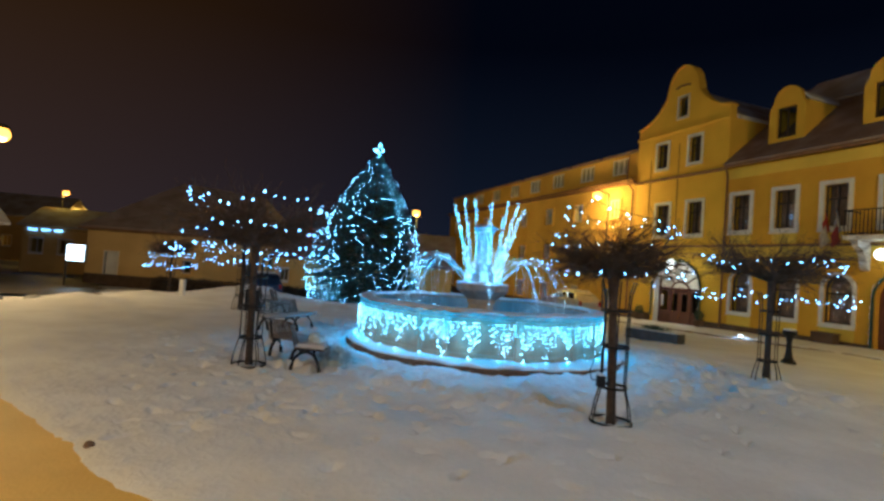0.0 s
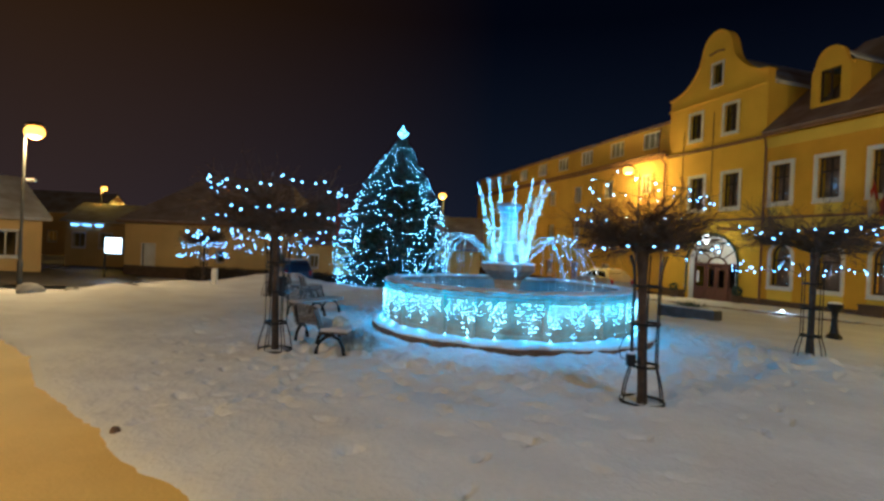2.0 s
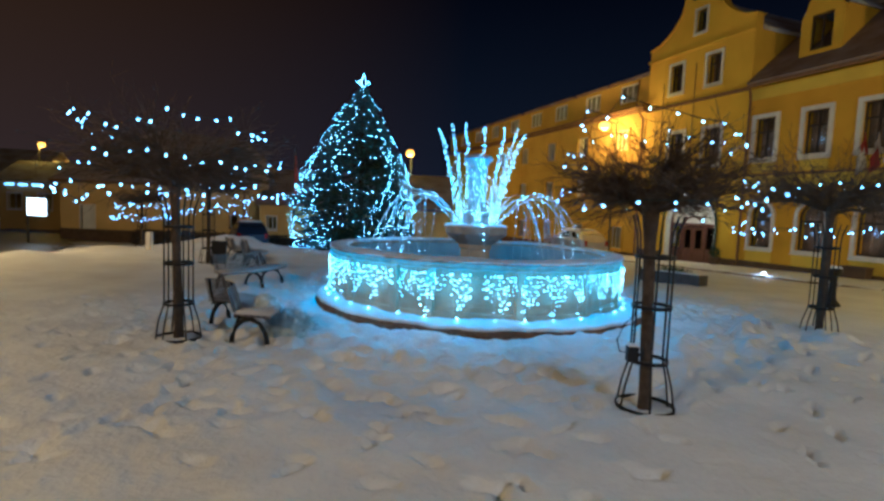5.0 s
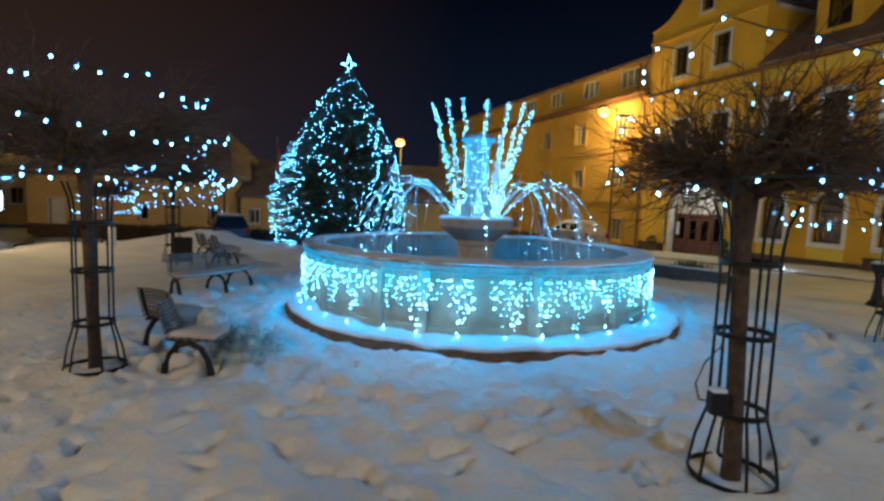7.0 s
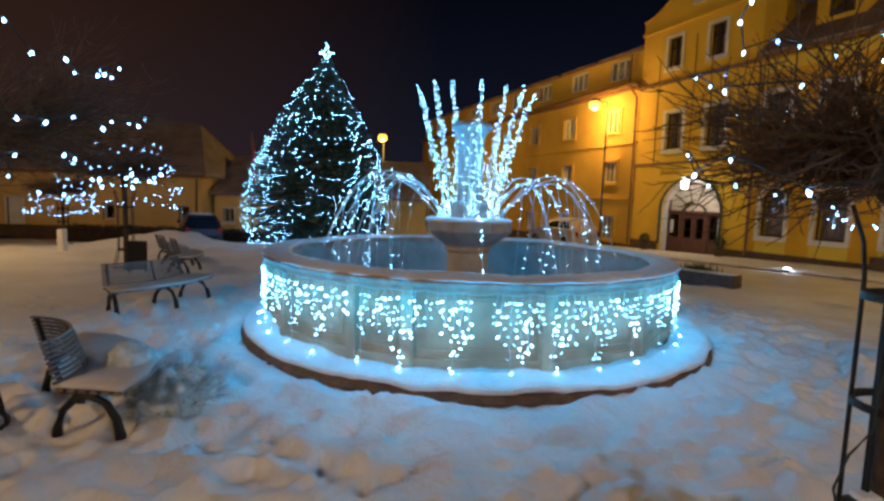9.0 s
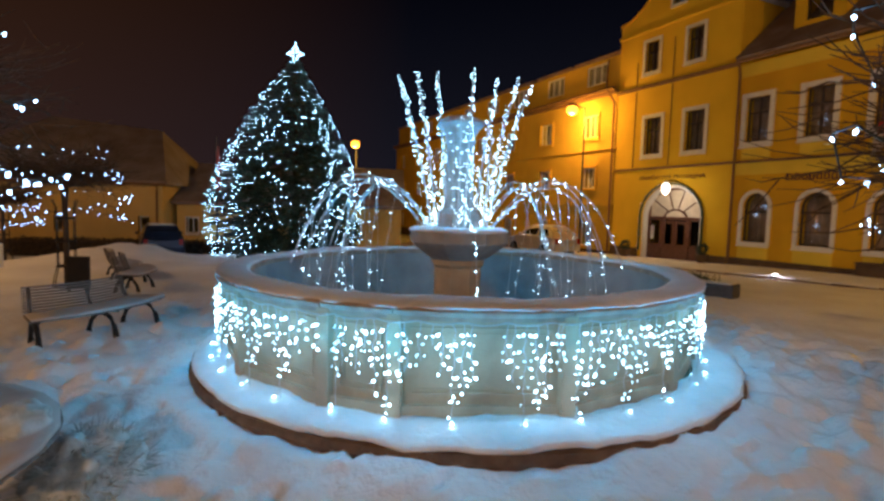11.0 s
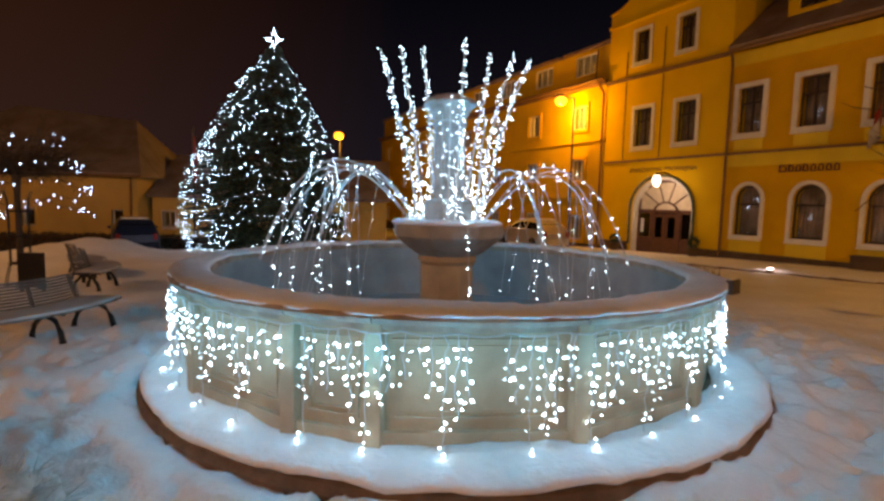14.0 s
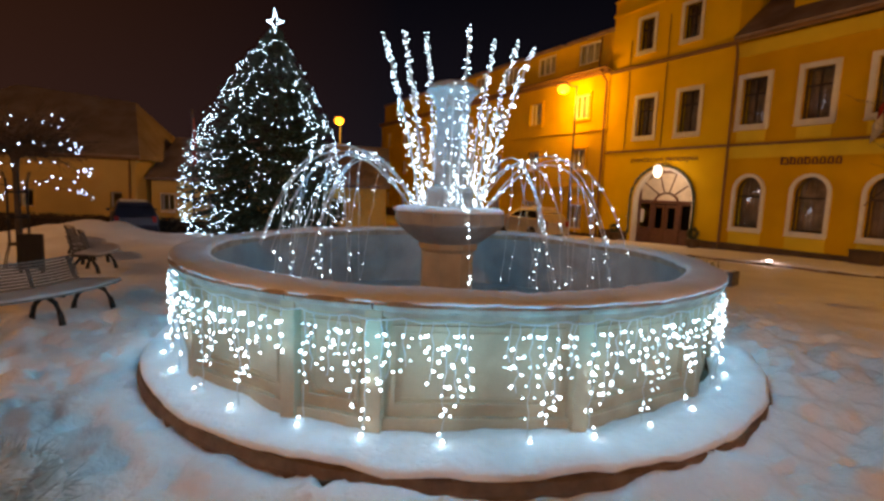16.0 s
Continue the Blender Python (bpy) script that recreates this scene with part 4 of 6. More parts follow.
# bundles of drops, longest in the middle, whose last lamp lies on the snow
DROPS = ((-4.3, 0.24), (-2.6, 0.38), (-0.9, 0.74), (0.9, 0.52), (2.6, 0.40), (4.3, 0.28))
for k in range(BUNDLES):
    scale_k, shift_k = rng.uniform(0.75, 1.1), rng.uniform(-0.8, 0.8)
    for da, full in DROPS:
        if rng.random() < 0.18 and full < 0.7:
            continue
        a = 10 * k + 3 + shift_k + da + rng.uniform(-0.6, 0.6)
        drop = 0.72 if full > 0.7 else full * scale_k * rng.uniform(0.7, 1.25)
        n = max(2, int(drop / 0.058))
        line, bm_b = [], bmesh.new()
        for i in range(n + 1):
            line.append(around(2.672 + rng.uniform(-0.006, 0.016), a + rng.uniform(-0.35, 0.35), 0.905 - drop * i / n))
        tangent = around(1.0, a, 0).cross(Vector((0, 0, 1)))
        turn = rng.choice((-1, 1))
        for i in range(1, n + 1):
            if full > 0.7 and 0.62 < i / n < 0.95 and rng.random() < 0.5:
                continue
            for twin in range(1 if rng.random() < 0.72 else 2):
                turn = -turn
                way = Vector((0, 0, -1)) + tangent * turn * rng.uniform(0.3, 2.6)
                size = rng.choice((0.0045, 0.0050, 0.0060, 0.0070, 0.0095))
                bulb(bm_b, line[i] + way.normalized() * rng.uniform(0.015, 0.045) + around(rng.uniform(0.004, 0.02), a, 0), size, way + around(rng.uniform(0, 0.8), a, 0), 1.7)
        if full > 0.7:
            bulb(bm_b, around(2.74, a, 0.215), 0.013, around(1, a, -0.2), 1.6)
        s = part("strand", tube(bmesh.new(), line, 0.0036, 3, cap=False), WIRE, curtain)
        led_part(bm_b, LED if rng.random() < 0.75 else LED_DIM, s)

spray = empty("fountain_spray_lights", pose(CX, CY, 0), "LED wands and arcs shaped like jets of water above the bowl", "light string")
WANDS = [(-6, 0.84, 3.19), (20, 0.80, 3.33), (45, 0.78, 3.40), (274, 0.60, 3.18), (110, 0.70, 3.46), (139, 0.68, 3.40), (187, 0.75, 3.20), (262, 0.34, 2.72), (322, 0.42, 2.55)]
for deg, reach, top in WANDS:
    a = radians(deg)
    out = Vector((math.cos(a), math.sin(a), 0))
    line = [out * (0.34 + (reach - 0.34) * (i / 16) ** 1.35) + Vector((0, 0, 1.47 + (top - 1.47) * i / 16)) for i in range(17)]
    w = part("wand", tube(bmesh.new(), line, [0.012 - 0.0005 * i for i in range(17)], 5), WIRE, spray)
    bm = bmesh.new()
    n = 135 if reach > 0.62 else (110 if reach > 0.55 else 22)
    for i in range(n):
        f = (i + 0.5) / n
        f = f ** 1.3
        q = f * 16
        j = min(15, int(q))
        p = line[j].lerp(line[j + 1], q - j) + jitter(0.065 * (1.25 - 0.85 * f))
        bulb(bm, p, rng.uniform(0.0040, 0.0072), jitter(1) + Vector((0, 0, 0.4)), 1.4)
    led_part(bm, LED, w)

ARCS = [(4, 2.10), (36, 2.05), (144, 2.05), (176, 2.05)]
for deg, reach in ARCS:
    base = radians(deg)
    for twin, (da, lift) in enumerate(((-5, 0.0), (4, 0.05), (0, -0.05))):
        a = base + radians(da)
        out = Vector((math.cos(a), math.sin(a), 0))
        line = []
        for i in range(25):
            f = i / 24
            r = 0.42 + (reach - 0.42 - 0.08 * twin) * (f ** 0.9)
            z = 1.48 + (0.55 + lift) * (1 - ((f - 0.42) / 0.42) ** 2) if f < 0.42 else 1.48 + (0.55 + lift) - 1.05 * ((f - 0.42) / 0.58) ** 2.2
            line.append(out * r + Vector((0, 0, z)))
        arm = part("arc", tube(bmesh.new(), line, 0.007, 5), WIRE, spray, "pale cable arc")
        bm = bmesh.new()
        for i in range(15):
            q = rng.uniform(1, 23.9)
            j = int(q)
            bulb(bm, line[j].lerp(line[j + 1], q - j) + jitter(0.03), rng.uniform(0.0045, 0.0085), jitter(1), 1.4)
        led_part(bm, LED, arm)
        for f, low in ((0.30 + 0.22 * twin, 0.55), (0.52 + 0.15 * twin, 0.42), (0.68 + 0.12 * twin, 0.36)):
            j = int(f * 24)
            p = line[j]
            side_way = Vector((-out.y, out.x, 0)) * rng.uniform(-3.5, 3.5)
            drop = [p + out * (0.16 * (k / 8) ** 0.7) + side_way * (0.10 * k / 8) + Vector((0, 0, (low - p.z) * k / 8)) + jitter(0.01) for k in range(9)]
            d = part("drop_string", tube(bmesh.new(), drop, 0.004, 3, cap=False), WIRE, arm)
            bm = bmesh.new()
            for k in range(1, 9):
                if rng.random() < 0.5:
                    bulb(bm, drop[k] + jitter(0.012), rng.uniform(0.0045, 0.0085), jitter(1), 1.4)
            bm.to_mesh(me := bpy.data.meshes.new("bulb_chain"))
            bm.free()
            me.materials.append(LED)
            tagged(new("bulb_chain", me), "glowing cool white LEDs", kind="stuff").parent = arm

column_lights = empty("column_light_strings", pose(CX, CY, 0), "vertical strings of white LEDs on the fountain column", "light string")
for k in range(5):
    a = 72 * k + 40
    line = [around(0.205 - 0.025 * i / 10 + (0.1 if i == 0 else 0), a + rng.uniform(-3, 3), 1.5 + 1.1 * rng.uniform(0.95, 1.0) * i / 10) for i in range(11)]
    s = part("strand", tube(bmesh.new(), line, 0.003, 3, cap=False), WIRE, column_lights)
    bm = bmesh.new()
    for p in line:
        bulb(bm, p + jitter(0.03) + around(0.02, a, 0), 0.0065, jitter(1))
    led_part(bm, LED, s)
line = [Vector((0.05, -0.30, 1.75)), Vector((0.08, -0.5, 1.52)), Vector((0.10, -0.64, 1.44)), Vector((0.11, -0.66, 1.2)), Vector((0.13, -0.66, 0.9)), Vector((0.12, -0.67, 0.6))]
s = part("strand", tube(bmesh.new(), line, 0.005, 4), WIRE, column_lights)
bm = bmesh.new()
for i in range(14):
    q = rng.uniform(1, 4.99)
    bulb(bm, line[int(q)].lerp(line[int(q) + 1], q - int(q)) + jitter(0.02), 0.0075, jitter(1))
led_part(bm, LED, s)

# ---- christmas tree ----
TX, TY, TH = -3.38, 26.0, 7.72
tz = gz(TX, TY)
fir = empty("christmas_tree", pose(TX, TY, tz), "tall fir decked with white LEDs and a star", "christmas tree")
part("trunk", tube(bmesh.new(), [(0, 0, -0.2), (0, 0, 2), (0.03, 0, 5), (0, 0, 7.65)], [0.17, 0.14, 0.08, 0.015], 8), BARK, fir)


def fir_radius(z, a=None):
    """Reach of the boughs; the fir stands fuller to the west."""
    r = float(np.interp(z, [0.0, 0.4, 1.4, 2.7, 3.4, 4.6, 5.5, 6.6, 7.2, 7.7], [2.2, 2.6, 2.8, 2.72, 2.52, 1.98, 1.46, 0.82, 0.36, 0.06]))
    return r if a is None else r * (0.96 - 0.10 * math.cos(a))


verts, faces = [], []


def blade(p, q, width, up):
    side = (q - p).cross(up)
    side = side.normalized() * width if side.length > 1e-6 else Vector((width, 0, 0))
    b = len(verts)
    verts.extend([tuple(p - side), tuple(p + side), tuple(q)])
    faces.append((b, b + 1, b + 2))


for k in range(760):
    z = TH * (0.03 + 0.95 * ((k + rng.random()) / 760) ** 1.25)
    a = k * 2.39996 + rng.uniform(-0.3, 0.3)
    R = fir_radius(z, a) * rng.uniform(0.80, 1.04) * (1 + 0.09 * math.sin(3 * a + z * 1.7))
    out = Vector((math.cos(a), math.sin(a), 0))
    droop = -0.22 - 0.12 * (1 - z / TH)
    root, tip = out * 0.1 * R + Vector((0, 0, z + 0.12 * R)), out * R + Vector((0, 0, z + droop * R + 0.12 * R))
    n = max(4, int(R * 9))
    for i in range(n):
        f = (i + 0.7) / n
        if f < 0.25:
            continue
        p = root.lerp(tip, f) + Vector((0, 0, 0.12 * R * f * f))
        spread = 0.50 * (1.08 - f) * min(R, 1.6) + 0.10
        for s in (-1, 1):
            w = (out * 0.75 + Vector((-out.y, out.x, 0)) * s * rng.uniform(0.6, 1.1) + Vector((0, 0, rng.uniform(-0.35, 0.1)))).normalized()
            q = p + w * spread * rng.uniform(0.7, 1.1)
            blade(p, q, 0.035, Vector((0, 0, 1)))
            for j in range(3):
                m0 = p.lerp(q, 0.3 + 0.25 * j)
                blade(m0, m0 + (w + jitter(0.9)).normalized() * 0.13, 0.022, jitter(1))
me = bpy.data.meshes.new("bough_mass")
me.from_pydata(verts, [], faces)
me.materials.append(NEEDLE)
boughs = tagged(new("bough_mass", me), "dense dark green fir boughs", kind="stuff")
boughs.parent = fir
lights_string = empty("tree_light_string", pose(TX, TY, tz), "strings of white LEDs wound over the fir", "light string")
for k in range(22):
    a0 = 2 * math.pi * k / 22 + rng.uniform(-0.1, 0.1)
    top = TH * rng.choice((0.97, 0.93, 0.72, 0.6, 0.85))
    line, z, a = [], top, a0
    turn = rng.choice((-1, 1))
    while z > 0.35:
        r = fir_radius(z, a) * rng.uniform(1.02, 1.11) + 0.05
        line.append(Vector((r * math.cos(a), r * math.sin(a), z - 0.10 * fir_radius(z))))
        step = rng.uniform(0.10, 0.26)
        z -= step * rng.choice((1, 1, 0.35))
        a += turn * rng.uniform(0.0, 0.22) / max(0.35, r)
        if rng.random() < 0.18:
            turn = -turn
    s = part("strand", tube(bmesh.new(), line, 0.004, 3, cap=False), DARK_WIRE, lights_string)
    bm = bmesh.new()
    for p, q in zip(line, line[1:]):
        bulb(bm, p + jitter(0.05), rng.choice((0.008, 0.010, 0.011, 0.012, 0.018)), jitter(1), 1.2)
        if rng.random() < 0.35:
            bulb(bm, p.lerp(q, 0.5) + jitter(0.06), 0.009, jitter(1), 1.2)
    led_part(bm, LED_TREE, s)
for k in range(9):
    z = 0.5 + 6.4 * (k / 9) ** 1.15
    rad = fir_radius(z) * 1.01
    n = max(6, int(2 * math.pi * rad / 0.21))
    a0 = rng.uniform(0, 6)
    line = []
    for i in range(n + 1):
        a = a0 + 2 * math.pi * i / n
        q = fir_radius(z, a) * rng.uniform(1.02, 1.11)
        line.append(Vector((q * math.cos(a), q * math.sin(a), z - 0.1 * rad + 0.16 * math.sin(5 * a + k) + rng.uniform(-0.12, 0.12))))
    s = part("strand", tube(bmesh.new(), line, 0.004, 3, cap=False), DARK_WIRE, lights_string)
    bm = bmesh.new()
    for p in line:
        bulb(bm, p + jitter(0.05), rng.choice((0.008, 0.010, 0.011, 0.012, 0.018)), jitter(1), 1.2)
    led_part(bm, LED_TREE, s)
for k in range(14):
    z, a = 0.7 + 0.48 * k, k * 2.4
    v = (fir_radius(z, a) + 0.65) * Vector((math.cos(a), math.sin(a), 0))
    lamp("fir_light", (TX + v.x, TY + v.y, tz + z), 9.0, (0.30, 0.72, 1.0), 0.12)
star = empty("tree_star", pose(TX, TY, tz + TH + 0.12), "four-pointed star of white LEDs on the treetop", "star")
bm = bmesh.new()
pts = []
for k in range(8):
    r = (0.40 if k in (0, 4) else 0.28) if k % 2 == 0 else 0.11
    pts.append((r * math.sin(math.pi * k / 4), r * math.cos(math.pi * k / 4)))
tube(bm, [(x, 0, z) for x, z in pts + pts[:1]], 0.012, 5)
part("star_frame", bm, WIRE, star)
for k in range(8):
    bm = bmesh.new()
    for f in (0.0, 0.33, 0.66):
        x, z = pts[k][0] * (1 - f) + pts[(k + 1) % 8][0] * f, pts[k][1] * (1 - f) + pts[(k + 1) % 8][1] * f
        bulb(bm, (x, -0.02, z), 0.022, Vector((x, 0, z + 0.01)), 1.2)
    led_part(bm, LED_TREE, star)
part("star_stem", tube(bmesh.new(), [(0, 0, -0.5), (0, 0, -0.1)], 0.015, 5), IRON, star)

# ---- pollarded trees in iron guards ----
def pollard(x, y, height, crown, seed, lean=(0, 0), label="bare round-headed tree with dense fine twigs"):
    """A clipped tree: a straight trunk, limbs from its head, and a flat dome of fine twigs."""
    r = random.Random(seed)
    g = gz(x, y)
    e = empty("tree", pose(x, y, g), label, "tree", "trees round the fountain")
    head = height - 0.75
    top = Vector((lean[0], lean[1], head))
    tube(bm := bmesh.new(), [(0, 0, -0.1), (0.0, 0.0, 0.1), top * 0.5, top * 0.85, top, top + Vector((0, 0, 0.18))], [0.068, 0.058, 0.052, 0.052, 0.075, 0.05], 10)
    part("trunk", bm, BARK, e, smooth=True)
    tv, tf = [], []

    def stick(pts, r0, r1):
        b = len(tv)
        n = len(pts)
        for i, p in enumerate(pts):
            w = (pts[min(i + 1, n - 1)] - pts[max(0, i - 1)]).normalized()
            s = w.cross(Vector((0.2, 0.3, 0.93))).normalized()
            u = s.cross(w)
            rad = r0 + (r1 - r0) * i / (n - 1)
            for k in range(3):
                q = p + rad * (math.cos(2.094 * k) * s + math.sin(2.094 * k) * u)
                tv.append((q.x, q.y, q.z))
        for i in range(n - 1):
            for k in range(3):
                tf.append((b + 3 * i + k, b + 3 * i + (k + 1) % 3, b + 3 * i + 3 + (k + 1) % 3, b + 3 * i + 3 + k))

    for k in range(13):
        a = k * 2.4 + r.uniform(-0.3, 0.3)
        rise = r.uniform(0.05, 0.75)
        reach = crown * r.uniform(0.45, 0.62)
        p0 = top + Vector((0, 0, r.uniform(-0.05, 0.1)))
        p2 = p0 + Vector((math.cos(a) * reach, math.sin(a) * reach, rise * 0.55))
        p1 = p0.lerp(p2, 0.5) + Vector((r.uniform(-.05, .05), r.uniform(-.05, .05), 0.06))
        limb = [p0, p1, p2]
        part("limb", tube(bmesh.new(), limb, [0.032, 0.024, 0.012], 6), BARK, e, smooth=True)
        for j in range(30):
            f = r.uniform(0.15, 1.0)
            s0 = p0.lerp(p1, f * 2) if f < 0.5 else p1.lerp(p2, f * 2 - 1)
            b = a + r.gauss(0, 0.6)
            pitch = r.uniform(-0.10, 0.80) * (1.0 if r.random() < 0.8 else 1.5)
            length = crown * r.uniform(0.35, 0.75)
            way = Vector((math.cos(b) * math.cos(pitch), math.sin(b) * math.cos(pitch), math.sin(pitch)))
            pts = [s0]
            for i in range(4):
                way = (way + Vector((r.uniform(-.28, .28), r.uniform(-.28, .28), r.uniform(-.20, .14)))).normalized()
                pts.append(pts[-1] + way * length / 4)
            stick(pts, 0.0065, 0.0022)
            for i in range(1, 5):
                for _ in range(2):
                    w2 = (way + Vector((r.uniform(-1, 1), r.uniform(-1, 1), r.uniform(-.7, .7)))).normalized()
                    q = pts[i] + w2 * r.uniform(0.10, 0.28)
                    stick([pts[i], q.lerp(pts[i], 0.45) + Vector((0, 0, -0.015)), q], 0.0034, 0.0015)
    me = bpy.data.meshes.new("twig_mass")
    me.from_pydata(tv, [], tf)
    me.materials.append(TWIG)
    t = tagged(new("twig_mass", me), "fine bare twigs", kind="stuff")
    t.parent = e
    # iron guard
    guard = empty("tree_guard", pose(x, y, g), "black iron tree guard with splayed feet", "tree guard", "tree guards")
    for k in range(6):
        a = math.pi * k / 3 + 0.35 + seed
        c, s = math.cos(a), math.sin(a)
        line = [(c * 0.26, s * 0.26, -0.05), (c * 0.255, s * 0.255, 0.04), (c * 0.23, s * 0.23, 0.2), (c * 0.165, s * 0.165, 0.43), (c * 0.165, s * 0.165, 0.9), (c * 0.165, s * 0.165, 1.45), (c * 0.18, s * 0.18, 1.60), (c * 0.23, s * 0.23, 1.75)]
        part("bar", tube(bmesh.new(), line, 0.0095, 6), IRON, guard)
    for z, rr in ((0.0, 0.255), (0.43, 0.170), (0.93, 0.168), (1.38, 0.168)):
        part("hoop", lathe(bmesh.new(), [(rr - 0.008, z - 0.016), (rr + 0.008, z - 0.016), (rr + 0.008, z + 0.016), (rr - 0.008, z + 0.016)], 28, closed=True), IRON, guard)
    return e


def tree_lights(x, y, rings, seed, material, size=0.016):
    """Strings of lights wound round a crown; rings: (height, radius, start, sweep in degrees, end height)."""
    r = random.Random(seed)
    e = empty("crown_light_string", pose(x, y, gz(x, y)), "string of cool white LEDs wound round the tree crown", "light string", "strings of lights in trees")
    for z0, rad, a0, sweep, z1, spacing in rings:
        n = int(abs(sweep) / 360 * 2 * math.pi * rad / spacing)
        line = []
        for i in range(n + 1):
            a = radians(a0 + sweep * i / n)
            q = rad * r.uniform(0.90, 1.06)
            line.append(Vector((q * math.cos(a), q * math.sin(a), z0 + (z1 - z0) * i / n + 0.07 * math.sin(i * 0.55 + seed) + r.uniform(-0.07, 0.07))))
        s = part("strand", tube(bmesh.new(), line, 0.004, 4, cap=False), DARK_WIRE, e)
        bm = bmesh.new()
        for p in line:
            bulb(bm, p + Vector((0, 0, -0.02)), r.uniform(0.8, 1.25) * size, Vector((r.uniform(-.5, .5), r.uniform(-.5, .5), -1)), 1.4)
        led_part(bm, material, s)


pollard(2.32, 6.38, 2.50, 0.80, 1, (-0.07, 0.0))
tree_lights(2.27, 6.38, [(1.86, 0.84, 0, 360, 1.88, 0.24), (2.62, 0.66, 60, 360, 2.48, 0.20), (2.42, 0.80, 0, 200, 2.15, 0.25)], 3, LED_BLUE, 0.0085)
pollard(-2.84, 8.10, 2.65, 1.25, 2, (-0.05, 0.0))
tree_lights(-2.88, 8.10, [(1.78, 1.25, 0, 360, 1.80, 0.18), (2.56, 1.02, 165, 230, 2.56, 0.15), (2.14, 1.20, 235, 150, 2.16, 0.17)], 5, LED_BLUE, 0.0100)
pollard(6.45, 9.75, 2.70, 1.35, 3)
tree_lights(6.45, 9.75, [(1.62, 1.30, 0, 360, 1.66, 0.22), (2.33, 1.15, 0, 360, 2.28, 0.22)], 7, LED_BLUE, 0.012)
pollard(-6.15, 16.3, 2.75, 1.15, 4)
tree_lights(-6.15, 16.3, [(1.42, 1.10, 0, 360, 1.60, 0.20), (1.85, 1.15, 0, 300, 1.95, 0.22), (2.30, 1.0, 0, 360, 2.20, 0.19), (2.75, 0.7, 0, 300, 2.7, 0.26)], 9, LED_BLUE, 0.010)
pollard(-11.9, 23.0, 2.6, 1.0, 5)
tree_lights(-11.9, 23.0, [(1.35, 1.05, 0, 360, 1.30, 0.16), (1.85, 0.95, 0, 360, 1.75, 0.18)], 11, LED_BLUE, 0.013)

# cable box on the nearest guard
cable_box = empty("cable_box", pose(2.15, 6.31, 0.50), "small black socket box strapped to the tree guard", "socket box")
part("case", boxed(-0.055, 0.045, -0.04, 0.04, -0.07, 0.07, bevel=0.01), IRON, cable_box)
part("snow_cap", boxed(-0.05, 0.04, -0.035, 0.035, 0.07, 0.095, bevel=0.01), SNOW_SOFT, cable_box)
part("cable", tube(bmesh.new(), [(-0.03, 0, 0.0), (-0.12, 0.0, 0.02), (-0.15, 0, 0.12), (-0.10, 0, 0.26), (0.0, 0.01, 0.36), (0.03, 0.02, 0.8)], 0.006, 5), DARK_WIRE, cable_box)

# ---- benches ----
def bench(x, y, turn, snow=0.6, length=1.6, R=1.5, label="slatted park bench with arched iron legs under a dusting of snow"):
    """turn: degrees from north to the way the sitter faces; local y is the way faced."""
    e = empty("bench", pose(x, y, gz(x, y), 0, 0, turn) @ Matrix.Diagonal((1, 1, 0.81, 1)), label, "bench", "benches round the fountain")
    h = length / 2

    def bend(p):
        px, py, pz = p
        return Vector(((R + py) * math.sin(px / R), (R + py) * math.cos(px / R) - R, pz))

    for sx in (-h + 0.08, 0.0, h - 0.08):
        arch = [(sx, -0.25, -0.03), (sx, -0.24, 0.06), (sx, -0.20, 0.20), (sx, -0.11, 0.31), (sx, 0.0, 0.34), (sx, 0.11, 0.28), (sx, 0.18, 0.14), (sx, 0.21, -0.03)]
        part("leg", tube(bmesh.new(), [bend(p) for p in arch], [0.034, 0.030, 0.028, 0.034, 0.034, 0.028, 0.030, 0.036], 8), IRON, e)
        back = [(sx, -0.05, 0.34), (sx, -0.18, 0.38), (sx, -0.23, 0.52), (sx, -0.30, 0.80)]
        part("back_support", tube(bmesh.new(), [bend(p) for p in back], 0.020, 6), IRON, e)
        part("seat_rail", tube(bmesh.new(), [bend((sx, -0.22, 0.37)), bend((sx, 0.25, 0.385))], 0.02, 6), IRON, e)
    def slat(y0, z0, deep, tall):
        bm = bmesh.new()
        rows = []
        for i in range(11):
            px = -h + 2 * h * i / 10
            rows.append([bm.verts.new(bend((px, y0 + sy * deep / 2, z0 + sz * tall / 2))) for sy, sz in ((-1, -0.7), (-0.7, -1), (0.7, -1), (1, -0.7), (1, 0.7), (0.7, 1), (-0.7, 1), (-1, 0.7))])
        for a, b in zip(rows, rows[1:]):
            for i in range(8):
                bm.faces.new((a[i], a[(i + 1) % 8], b[(i + 1) % 8], b[i]))
        bm.faces.new(rows[0][::-1])
        bm.faces.new(rows[-1])
        return bm

    for k in range(6):
        part("seat_slat", slat(-0.17 + 0.085 * k, 0.41, 0.058, 0.028), SLAT, e)
    for k in range(9):
        f = k / 8
        part("back_slat", slat(-0.205 - 0.085 * f, 0.465 + 0.335 * f, 0.020, 0.026), SLAT, e)
    bm = boxed(-h + 0.02, h - 0.02, -0.18, 0.28, 0.424, 0.424 + 0.05 * snow)
    bmesh.ops.subdivide_edges(bm, edges=bm.edges, cuts=5, use_grid_fill=True)
    for v in bm.verts:
        if v.co.z > 0.43:
            v.co.z += 0.018 * noise.noise((v.co.x * 5 + x, v.co.y * 5, y))
        v.co = bend(v.co)
    part("snow", bm, ROOF_SNOW, e, "thin snow on the seat", smooth=True)
    return e


